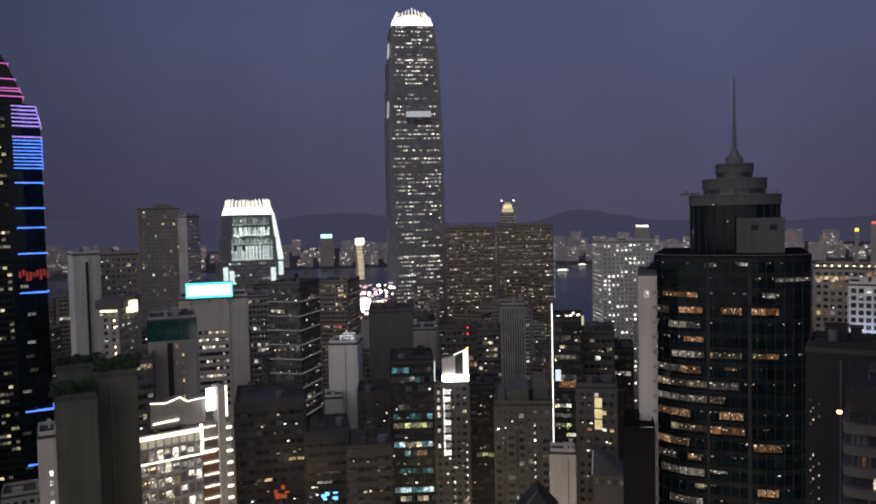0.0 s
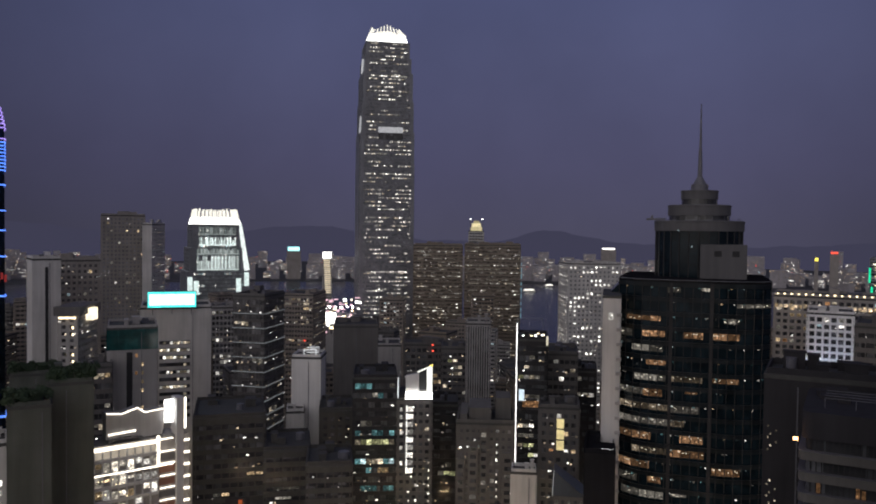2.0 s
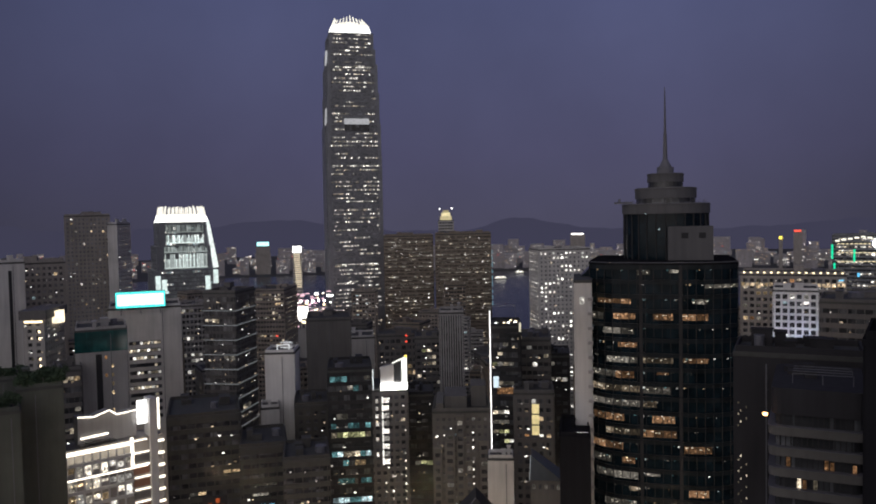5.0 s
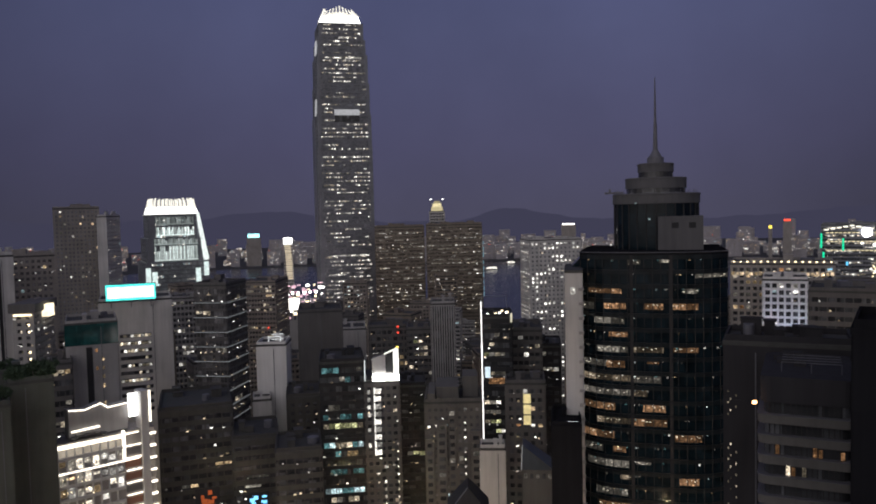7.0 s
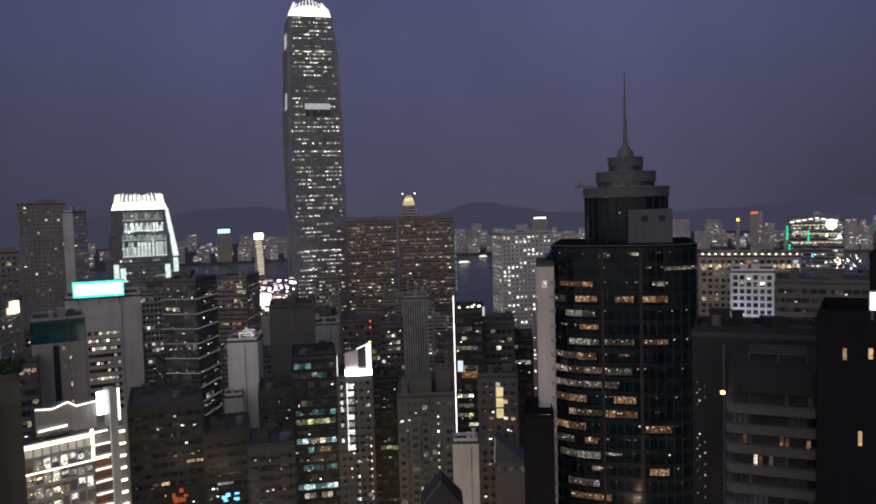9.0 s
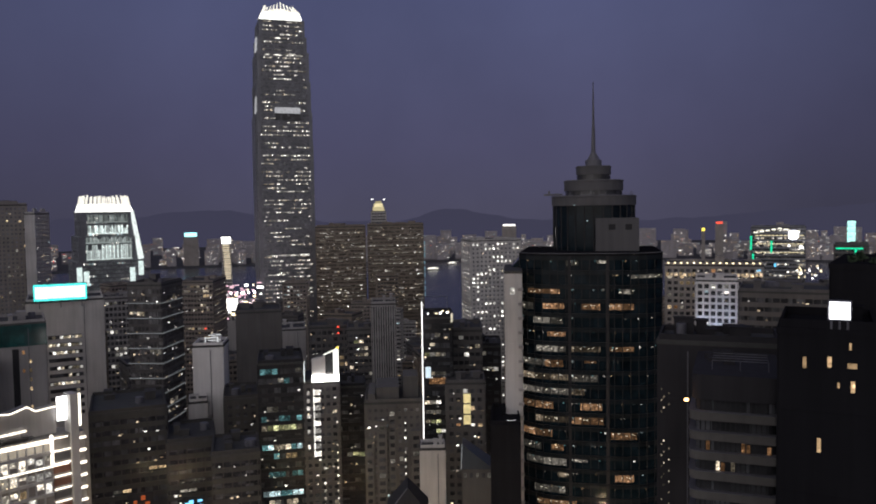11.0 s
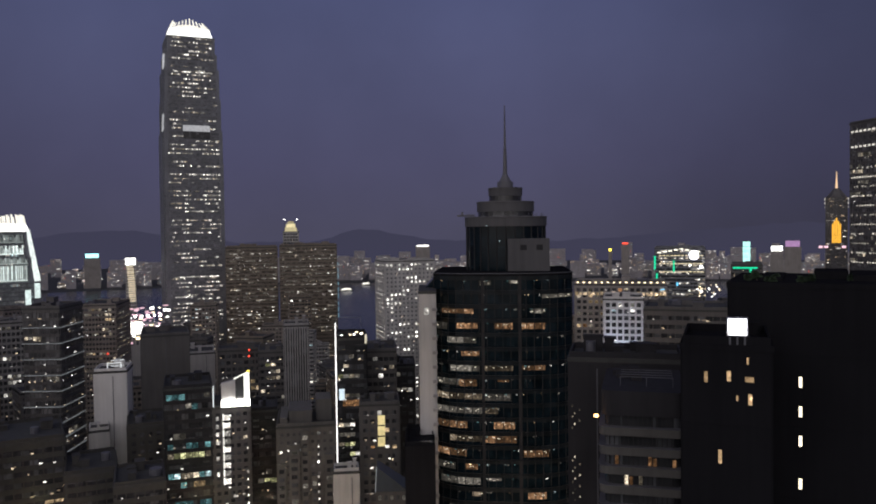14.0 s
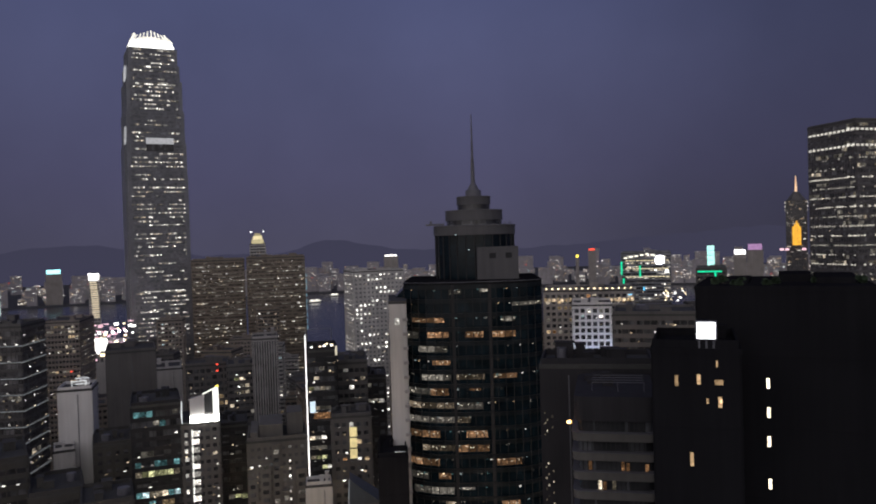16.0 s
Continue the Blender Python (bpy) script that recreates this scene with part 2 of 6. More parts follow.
def facade(rng, face, w, d, z0, z1, wall_bm, panes, floor, bay, sill, pier, amount, runs, tones, proud=0.3, margin=0.6, thin=0.0):
    """Storey bands and piers in relief on one face, and the lit windows between them."""
    width = (w if face in "fb" else d) - 2 * margin
    if width < bay or z1 - z0 < floor:
        return
    floors, bays = max(1, round((z1 - z0) / floor)), max(1, round(width / bay))
    fh, bw = (z1 - z0) / floors, width / bays
    if sill > 0:
        for f in range(floors + 1):
            a = z0 + f * fh - (fh * sill if f else 0)
            face_box(wall_bm, face, w, d, -width / 2 - margin, width / 2 + margin, a, z0 + f * fh, -0.05, proud)
    if pier > 0:
        for b in range(bays + 1):
            c = -width / 2 + b * bw
            face_box(wall_bm, face, w, d, c - bw * pier / 2, c + bw * pier / 2, z0, z1, -0.05, proud + 0.06)
    if margin > 0.7:
        for s in (-1, 1):
            e = s * (width / 2 + margin)
            face_box(wall_bm, face, w, d, min(e, e - s * margin), max(e, e - s * margin), z0, z1, -0.05, proud + 0.03)
    for f, b in sorted(pattern(rng, floors, bays, amount, runs)):
        tone = rng.choice(tones)
        c = -width / 2 + b * bw
        zz = z0 + f * fh
        cut = max(thin, 0.0 if rng.random() < 0.6 else rng.uniform(0, 0.5))
        panes.append((tone, face, w, d, c + bw * pier / 2, c + bw * (1 - pier / 2), zz + cut * fh * (1 - sill), zz + fh * (1 - sill)))


def add_panes(root, panes, single=False, out=0.06):
    """Lit windows: each one by itself where they are near enough to be told apart, joined where they are not."""
    tones = {}
    for p in panes:
        tones.setdefault(p[0].name, []).append(p)
    for quads in tones.values():
        tone, made, bm = quads[0][0], {}, bmesh.new()
        for _, face, w, d, u0, u1, z0, z1 in quads:
            if not single:
                face_quad(bm, face, w, d, u0, u1, z0, z1, out)
                continue
            key = (face, w, d, round(u1 - u0, 1), round(z1 - z0, 1))
            if key not in made:
                b = bmesh.new()
                face_quad(b, face, w, d, -(u1 - u0) / 2, (u1 - u0) / 2, 0, z1 - z0, out)
                made[key] = mesh_of(b, "window", tone)
            ux, uy = FACES[face][:2]
            shared("window", made[key], root, pose(ux * (u0 + u1) / 2, uy * (u0 + u1) / 2, z0))
        if single:
            bm.free()
        else:
            part("lit_glazing", bm, tone, root, kind="stuff")


def small_lights(root, rng, faces, w, d, h, floor, dots):
    """Bare lamps and lit corners of rooms, a few to a storey."""
    for mat in (SPOT_WHITE, SPOT_WARM):
        bm = bmesh.new()
        for face in faces:
            width = w if face in "fb" else d
            for k in range(int(dots * width * min(h, 90) / 110)):
                u, f = rng.uniform(-0.46, 0.46) * width, rng.randrange(1, max(2, int(min(h, 90) / floor)))
                a, b = rng.uniform(0.12, 0.5), rng.uniform(0.1, 0.26)
                z = h - f * floor - rng.uniform(0, 1.2)
                face_box(bm, face, w, d, u - a, u + a, z - b, z + b, 0.3, 0.42)
        if bm.verts:
            part("small_light", bm, mat, root, kind="stuff")
        else:
            bm.free()


def roof_bits(root, rng, w, d, h, n=4, mat=None):
    """Parapet, lift housing, tanks and masts on a flat roof."""
    bm = bmesh.new()
    t = 0.35
    box(bm, -w / 2, w / 2, -d / 2, -d / 2 + t, h, h + 1.1)
    box(bm, -w / 2, w / 2, d / 2 - t, d / 2, h, h + 1.1)
    box(bm, -w / 2, -w / 2 + t, -d / 2 + t, d / 2 - t, h, h + 1.1)
    box(bm, w / 2 - t, w / 2, -d / 2 + t, d / 2 - t, h, h + 1.1)
    part("parapet", bm, mat or CONCRETE, root)
    for i in range(n):
        a, b = rng.uniform(0.08, 0.22) * w, rng.uniform(0.1, 0.25) * d
        x, y = rng.uniform(-0.35, 0.35) * w, rng.uniform(-0.3, 0.35) * d
        bm = bmesh.new()
        if i % 3 == 2:
            prism(bm, ring(min(a, b) * 0.6, 12, x, y), h, h + rng.uniform(1.5, 2.6))
            part("water_tank", bm, STEEL, root)
        else:
            z = h + rng.uniform(1.4, 3.4)
            box(bm, x - a / 2, x + a / 2, y - b / 2, y + b / 2, h, z)
            box(bm, x - a / 2 - 0.2, x + a / 2 + 0.2, y - b / 2 - 0.2, y + b / 2 + 0.2, z, z + 0.2)
            part("plant_housing", bm, mat or CONCRETE, root)


SEED = [0]
TAKEN = []


def tower(name, label, x, y, w, d, rot, top, wall=CONCRETE, core=GLASS, floor=3.5, bay=3.2, sill=0.4, pier=0.25, amount=0.15, runs=3,
          tones=(W_WHITE, W_WARM, W_DIM), faces="flr", roof=4, single=False, category="building", lower=0.0, plain=(), group="", margin=0.6, thin=0.0, dots=1.5):
    """A block with glazing, walls in relief, lit windows and a roof."""
    SEED[0] += 1
    rng = random.Random(SEED[0] * 7)
    root = place(name, label, category, x, y, rot, group)
    h = top - root.matrix_basis.translation.z
    bm = bmesh.new()
    box(bm, -w / 2, w / 2, -d / 2, d / 2, 0, h)
    part("glazing", bm, core, root)
    wall_bm, panes = bmesh.new(), []
    for face in faces:
        if face in plain:
            width = w if face in "fb" else d
            flat = bmesh.new()
            face_box(flat, face, w, d, -width / 2, width / 2, 0, h - 0.8, -0.05, 0.3)
            part("wall", flat, wall, root)
            for k in range(1, int(h / 11)):
                flat = bmesh.new()
                face_box(flat, face, w, d, -width / 2, width / 2, h - k * 11, h - k * 11 + 0.18, 0.28, 0.36)
                part("joint_strip", flat, wall, root)
            if width > 8 and wall not in (INK,):
                flat = bmesh.new()
                u = rng.uniform(-0.4, 0.4) * width
                face_box(flat, face, w, d, u - 0.12, u + 0.12, 0, h - 2, 0.28, 0.5)
                part("drain_pipe", flat, STEEL, root)
        else:
            facade(rng, face, w, d, lower, h - 0.8, wall_bm, panes, floor, bay, sill, pier, amount, runs, tones, margin=margin, thin=thin)
    if wall_bm.verts:
        part("wall", wall_bm, wall, root, kind="stuff")
    else:
        wall_bm.free()
    bm = bmesh.new()
    box(bm, -w / 2 - 0.4, w / 2 + 0.4, -d / 2 - 0.4, d / 2 + 0.4, h - 0.8, h + 0.05)
    part("roof", bm, INK if wall is INK else ROOFING, root)
    add_panes(root, panes, single)
    if amount > 0 and dots > 0:
        small_lights(root, rng, [f for f in faces if f not in plain], w, d, h, floor, dots)
    TAKEN.append((x, y, 0.5 * math.hypot(w, d)))
    if roof:
        roof_bits(root, rng, w, d, h + 0.05, roof, wall)
    return root, w, d, h


def lamp_on(root, x, y, z, size, mat, name="lamp"):
    bm = bmesh.new()
    prism(bm, ring(size, 8, x, y), z, z + size * 1.2)
    return part(name, bm, mat, root)


# ---------------------------------------------------------------- ground, water, hills


def build_ground():
    bm = bmesh.new()
    rad = [8, 60, 120, 180, 240, 300, 360, 420, 480, 540, 700, 900, 1030, 1060, 1090, 1500, 2200, 2850, 2875, 2900, 3300, 3900, 4600]
    grid = []
    for r in rad:
        grid.append([bm.verts.new((r * math.sin(a), r * math.cos(a), ground_z(r, 0))) for a in [2 * math.pi * i / 72 for i in range(72)]])
    for a, b in zip(grid, grid[1:]):
        for i in range(72):
            j = (i + 1) % 72
            bm.faces.new((a[i], b[i], b[j], a[j]))
    bm.faces.new(grid[0][::-1])
    bmesh.ops.recalc_face_normals(bm, faces=bm.faces)
    ob = new("ground", mesh_of(bm, "ground", surface("asphalt_and_pavement", (0.06, 0.06, 0.062), streak=False)))
    tagged(ob, "dark asphalt and paved city ground sloping to the harbour", "ground", kind="structure")
    m, tr = material("harbour_water")
    geo = node(tr, "ShaderNodeNewGeometry")
    wv = node(tr, "ShaderNodeTexNoise", {"Vector": geo.outputs["Position"], "Scale": 0.08, "Detail": 6.0, "Roughness": 0.6})
    bp = node(tr, "ShaderNodeBump", {"Strength": 0.5, "Distance": 1.5, "Height": wv.outputs[0]})
    p = node(tr, "ShaderNodeBsdfPrincipled", {"Base Color": (0.008, 0.013, 0.022, 1), "Roughness": 0.22, "Normal": bp.outputs[0]})
    node(tr, "ShaderNodeOutputMaterial", {0: p.outputs[0]})
    bm = bmesh.new()
    prism(bm, ring(4600, 48), -0.2, 0.0)
    tagged(new("water", mesh_of(bm, "water", m)), "dark blue harbour water with small ripples", "water", kind="structure")


def build_hills():
    """Ridge beyond the far shore, a plain backdrop; haze is put into its emission."""
    m, tr = material("hill_haze_glow")
    e = node(tr, "ShaderNodeEmission", {0: HILL_HAZE, 1: 1.0})
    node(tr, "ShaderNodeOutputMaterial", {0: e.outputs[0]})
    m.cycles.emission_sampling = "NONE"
    bm = bmesh.new()
    low, top = [], []
    for i in range(241):
        a = math.radians(-40 + i * 0.5)
        deg = math.degrees(a)
        h = 120 + 78 * math.exp(-((deg + 8) / 7) ** 2) + 80 * math.exp(-((deg - 10.5) / 3.4) ** 2) + 75 * math.exp(-((deg + 26) / 9) ** 2) + 85 * math.exp(-((deg - 42) / 9) ** 2)
        h += 26 * (noise.noise(Vector((deg * 0.22, 3.3, 0))) + 0.5 * noise.noise(Vector((deg * 0.9, 1.3, 0))))
        low.append(bm.verts.new((4500 * math.sin(a), 4500 * math.cos(a), -5)))
        top.append(bm.verts.new((4560 * math.sin(a), 4560 * math.cos(a), h)))
    for i in range(240):
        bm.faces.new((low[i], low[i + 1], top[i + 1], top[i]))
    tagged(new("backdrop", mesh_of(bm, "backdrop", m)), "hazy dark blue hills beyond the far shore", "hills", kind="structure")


# colour of the ridge with the haze already mixed in
HILL_HAZE = (0.049, 0.048, 0.083, 1)
build_ground()
build_hills()

# ---------------------------------------------------------------- the tall landmarks
OFFICE = (W_WHITE, W_WHITE, W_CREAM, W_DIM, W_DIM)
HOMES = (W_WARM, W_CREAM, W_WHITE, W_DIM, W_COOL)


def base_of(x, y, top):
    return top - (ground_z(x, y) - 1.0)


def tallest_tower(x, y, w, d, rot, top):
    """The tallest tower: setbacks, a crown of fins and a plant floor that glow as if floodlit."""
    rng = random.Random(5)
    root = place("office_tower", "very tall glass office tower with a floodlit white crown", "skyscraper", x, y, rot)
    TAKEN.append((x, y, 40))
    h = base_of(x, y, top)
    # height of the top of each tier, half width
    tiers = [(h - 150, 28.5), (h - 116, 28.1), (h - 84, 27.2), (h - 54, 26.2), (h - 38, 24.6), (h - 21, 23.0)]
    z0, panes = 0.0, []
    walls = bmesh.new()
    for z1, r in tiers:
        bm, c = bmesh.new(), r * 0.11
        q = r - c
        outline = [(-q, -r), (q, -r), (r, -q), (r, q), (q, r), (-q, r), (-r, q), (-r, -q)]
        prism(bm, outline, z0, z1)
        part("glazing", bm, GLASS_PALE, root)
        for face in "flr":
            facade(rng, face, 2 * r, 2 * r, z0, z1, walls, panes, 4.2, 1.5, 0.3, 0.14, 1.5 if face == "f" else 0.3, 13, (T_WHITE, T_WHITE, T_WHITE, W_DIM, W_CREAM), 0.25, c + 0.3, 0.55)
        bm = bmesh.new()
        prism(bm, [(a * 1.01, b * 1.01) for a, b in outline], z1 - 1.2, z1)
        part("ledge", bm, SILVER, root)
        z0 = z1
    part("wall", walls, SILVER, root)
    add_panes(root, panes)
    # plant floor: floodlighting put into the screen's emission, a dark glass band below
    bm = bmesh.new()
    box(bm, -10, 16, -29.4, -28.2, h - 117, h - 111)
    part("plant_screen", bm, glow("plant_screen_glow", (0.95, 0.95, 1.0), 0.42), root, "louvre screen with soft floodlighting as its own glow")
    bm = bmesh.new()
    box(bm, -10, 16, -29.3, -28.4, h - 124, h - 117.2)
    part("plant_recess", bm, GLASS, root)
    # full rows of light at the plant floors
    for z, a, b in ((h - 58, -18, 20), (h - 198, -10, 22), (h - 264, -21, 22), (h - 284, -21, -4)):
        for k in range(9):
            bm = bmesh.new()
            u = a + (b - a) * k / 9
            box(bm, u + 0.15, u + (b - a) / 9 - 0.15, -29.2 if z < h - 100 else -27.2, -26.0, z, z + rng.uniform(0.8, 1.3))
            part("plant_light", bm, T_WHITE, root)
    # edges of the side buttress, their floodlighting put into emission
    for za, zb, r, s in ((h - 117, h - 100, 28.7, 0.4), (h - 54, h - 40, 26.8, 0.5)):
        bm = bmesh.new()
        prism(bm, [(-r - 0.6, -r + 3), (-r + 0.6, -r + 3), (-r + 0.6, -r + 14), (-r - 0.6, -r + 14)], za, zb, 0.97)
        part("edge_light", bm, glow("edge_flood_glow", (0.95, 0.95, 1.0), s), root)
    for s in (-1, 1):
        bm = bmesh.new()
        box(bm, -29.6, -28.3, s * 10 - 7, s * 10 + 7, 0, h - 120)
        part("buttress", bm, SILVER, root)
    # crown: white skirt and inward-leaning fins emit to stand for floodlighting
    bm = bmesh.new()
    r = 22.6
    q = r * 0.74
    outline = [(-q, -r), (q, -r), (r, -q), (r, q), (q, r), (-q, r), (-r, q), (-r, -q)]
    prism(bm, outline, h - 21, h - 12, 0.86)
    part("crown_skirt", bm, glow("crown_flood_glow", (1.0, 0.99, 0.95), 2.6, True), root, "white crown skirt with floodlighting as its own glow")
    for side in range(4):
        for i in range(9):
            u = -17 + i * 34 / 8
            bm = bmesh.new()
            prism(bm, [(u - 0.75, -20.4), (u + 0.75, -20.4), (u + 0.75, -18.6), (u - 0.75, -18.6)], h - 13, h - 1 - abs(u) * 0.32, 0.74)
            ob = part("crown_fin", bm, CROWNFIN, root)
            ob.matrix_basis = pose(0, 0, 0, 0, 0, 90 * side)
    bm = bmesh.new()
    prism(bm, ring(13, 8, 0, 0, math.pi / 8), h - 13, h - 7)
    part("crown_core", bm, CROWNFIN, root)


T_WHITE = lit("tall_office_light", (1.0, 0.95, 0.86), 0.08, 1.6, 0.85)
# floodlighting on fins and crown core, as emission
CROWNFIN = glow("fin_flood_glow", (1.0, 0.96, 0.86), 1.1)
tallest_tower(-26, 851.7, 54.2, 52, 8.7, 413.8)


def shorter_twin(x, y, w, d, rot, top):
    """The lower sister of the tallest tower; its floodlit upper storeys glow by emission."""
    rng = random.Random(8)
    root = place("office_tower", "mid-height glass tower with floodlit white crown and bands", "skyscraper", x, y, rot)
    TAKEN.append((x, y, 40))
    h = base_of(x, y, top)
    walls, panes = bmesh.new(), []
    z0 = 0.0
    for z1, r, amount in ((h - 64, 31.0, 0.35), (h - 40, 27.6, 0.5), (h - 16, 24.4, 0.4)):
        bm = bmesh.new()
        c = r * 0.2
        q = r - c
        prism(bm, [(-q, -r), (q, -r), (r, -q), (r, q), (q, r), (-q, r), (-r, q), (-r, -q)], z0, z1)
        part("glazing", bm, GLASS_TWIN, root)
        for face in "flr":
            facade(rng, face, 2 * r, 2 * r, z0, z1, walls, panes, 4.0, 1.6, 0.3, 0.2, amount, 7, (W_WHITE, W_WHITE, W_COOL), 0.25, c + 0.3, 0.3)
        z0 = z1
    part("wall", walls, SILVER, root)
    add_panes(root, panes)
    # panels and ledges emit to stand for floodlight on the facade
    for za, zb, r, s in ((h - 26, h - 19, 24.7, 0.2), (h - 37, h - 29, 24.7, 0.85), (h - 46, h - 40.5, 27.9, 0.3), (h - 62, h - 48, 27.9, 0.6)):
        tones = [glow("band_flood_glow", (0.88, 1.0, 0.97), s * k) for k in (0.45, 0.8, 1.15, 1.6)]
        for i in range(24):
            u = -r * 0.72 + i * r * 0.062
            bm = bmesh.new()
            cut = (zb - za) * rng.choice((0.0, 0.0, 0.0, 0.35))
            box(bm, u - r * 0.02, u + r * 0.02, -r - 0.5, -r + 0.1, za, zb - cut)
            part("lit_panel", bm, rng.choice(tones), root)
        bm = bmesh.new()
        box(bm, -r * 0.75, r * 0.74, -r - 0.65, -r - 0.52, za - 0.5, za + 0.7)
        part("flood_ledge", bm, tones[2], root)
    # corner, base panels and crown: floodlighting put into emission too
    bm = bmesh.new()
    rod(bm, (22.6, -23.5, h - 15), (28.8, -29.5, h - 63), 1.8, 2.8)
    part("edge_light", bm, glow("corner_flood_glow", (0.92, 1.0, 0.97), 1.0), root, "tower edge with bright floodlighting as its own glow")
    for x0, z in ((-28, h - 74), (-22, h - 78), (20, h - 76), (28, h - 70)):
        bm = bmesh.new()
        box(bm, x0 - 2.4, x0 + 2.4, -31.8, -30.8, z - 9, z + 5)
        part("lit_panel", bm, glow("base_flood_glow", (0.85, 1.0, 0.97), 0.9), root)
    bm = bmesh.new()
    r = 24.6
    q = r * 0.78
    prism(bm, [(-q, -r), (q, -r), (r, -q), (r, q), (q, r), (-q, r), (-r, q), (-r, -q)], h - 16, h - 8.5, 0.9)
    part("crown_skirt", bm, glow("twin_crown_glow", (1.0, 0.99, 0.94), 2.2, True), root, "white crown skirt with floodlighting as its own glow")
    for side in range(4):
        for i in range(10):
            u = -18.4 + i * 36.8 / 9
            bm = bmesh.new()
            prism(bm, [(u - 0.7, -22.2), (u + 0.7, -22.2), (u + 0.7, -20.4), (u - 0.7, -20.4)], h - 10, h + 0.6 - rng.random() * 1.8, 0.93)
            part("crown_fin", bm, CROWNFIN, root).matrix_basis = pose(0, 0, 0, 0, 0, 90 * side)


GLASS_TWIN = glass("silver_green_glass", (0.24, 0.27, 0.265), 0.4)
shorter_twin(-203.2, 829.1, 49, 55, 21.8, 214.1)


def neon_tower(x, y, w, d, rot, top):
    """Dark glass tower with a stepped top and neon bars that fade from magenta to blue."""
    rng = random.Random(3)
    root = place("neon_tower", "dark glass tower with magenta, violet and blue neon bars", "skyscraper", x, y, rot)
    TAKEN.append((x, y, 45))
    h = base_of(x, y, top)
    R = w / 2
    core, wing = R * 0.66, R
    walls, panes = bmesh.new(), []
    bm = bmesh.new()
    prism(bm, [(-core, -core), (core, -core), (core, core), (-core, core)], 0, h - 14)
    part("glazing", bm, GLASS_BLUE, root)
    bm = bmesh.new()
    prism(bm, [(-core, -core), (core, -core), (core, core), (-core, core)], h - 14, h + 6, 0.55)
    prism(bm, [(-core * 0.55, -core * 0.55), (core * 0.55, -core * 0.55), (core * 0.55, core * 0.55), (-core * 0.55, core * 0.55)], h + 6, h + 14, 0.5)
    part("crown", bm, BLACKISH, root)
    facade(rng, "f", 2 * core, 2 * core, 0, h - 16, walls, panes, 3.9, 2.2, 0.4, 0.12, 0.8, 5, (W_CREAM, W_CREAM, W_GREEN, W_DIM, W_DIM), 0.25, 0.6, 0.3)
    # four angular bays, one on each corner
    for s, t in ((1, -1), (-1, -1), (1, 1), (-1, 1)):
        bm = bmesh.new()
        a, b = core * 0.42, wing
        pts = [(s * a, t * core), (s * core, t * a), (s * b, t * a), (s * b, t * (core * 0.9)), (s * core * 0.9, t * b * 0.98), (s * a, t * b * 0.98)]
        if s * t < 0:
            pts = pts[::-1]
        prism(bm, pts, 0, h - 30)
        prism(bm, [(px * 0.999, py * 0.999) for px, py in pts], h - 30, h - 18, 0.9)
        part("corner_bay", bm, GLASS_BLUE, root)
        if t > 0:
            continue
        # bars in front of the bay, close together at the top, far apart below
        levels = [h - 20 - i * 2.2 for i in range(6)] + [h - 37 - i * 1.9 for i in range(10)] + [h - 62.2, h - 76.2, h - 87, h - 101.3, h - 123, h - 189.3, h - 219.5, h - 232.5]
        for i, z in enumerate(levels):
            k = 1.0 if z < h - 30 else 0.9 + 0.1 * (h - 18 - z) / 12
            mat = PURPLE if i < 7 else BLUE
            bm = bmesh.new()
            x0, x1 = sorted((s * core * 0.62, s * b * k * 0.99))
            box(bm, x0, x1, -b * k * 1.0 - 0.5, -b * k * 0.93, z, z + (0.55 if i < 16 else 0.75))
            box(bm, *sorted((s * b * k, s * (b * k + 0.5))), -b * k * 0.85, -core * 0.45, z, z + 0.5)
            part("neon_bar", bm, mat, root)
        bm = bmesh.new()
        zz = h - 112
        for j in range(9):
            u = s * (core * 0.65 + j * 1.7)
            box(bm, u - 0.6, u + 0.6, t * b * 0.98 - 0.4, t * b * 0.98 + 0.1, zz - rng.uniform(1, 5), zz + rng.uniform(0, 3))
        part("red_display", bm, glow("red_display", (1.0, 0.12, 0.12), 0.22), root)
        for z in [h - 112 - 3.9 * j for j in range(36)]:
            if rng.random() < 0.3:
                bm = bmesh.new()
                u = s * (core * 0.62 + rng.uniform(0, 6))
                box(bm, u - 2, u + 2, -b * 0.98 - 0.2, -b * 0.98 + 0.1, z, z + 1.6)
                part("window", bm, W_DIM, root)
    part("wall", walls, BLACKISH, root)
    add_panes(root, panes)
    for i in range(5):
        z = h - 14 + (0, 3, 4.6, 10, 19)[i]
        k = 1 - 0.45 * min(1, (z - h + 14) / 20)
        bm = bmesh.new()
        r = core * k + 0.4
        box(bm, -r, r, -r - 0.3, -r + 0.2, z, z + 0.5)
        box(bm, r - 0.2, r + 0.3, -r, r, z, z + 0.5)
        part("neon_bar", bm, MAGENTA, root)
    bm = bmesh.new()
    rod(bm, (0, 0, h + 14), (0, 0, h + 60), 1.1, 0.3)
    part("mast", bm, glow("red_mast", (1.0, 0.16, 0.08), 0.6), root, "red lit rooftop mast")


neon_tower(-252.1, 443.4, 48.2, 60, 29.6, 279.2)


def light_dots(root, rng, face, w, d, u, z0, z1, step, mat, size=0.5, chance=0.8):
    """A column of stair or bathroom windows."""
    z = z0
    while z < z1:
        if rng.random() < chance:
            bm = bmesh.new()
            face_quad(bm, face, w, d, u - size / 2, u + size / 2, z, z + size * 1.6, 0.42)
            part("window", bm, mat, root)
        z += step


LOWDARK = surface("soot_grey_render", (0.06, 0.058, 0.056))
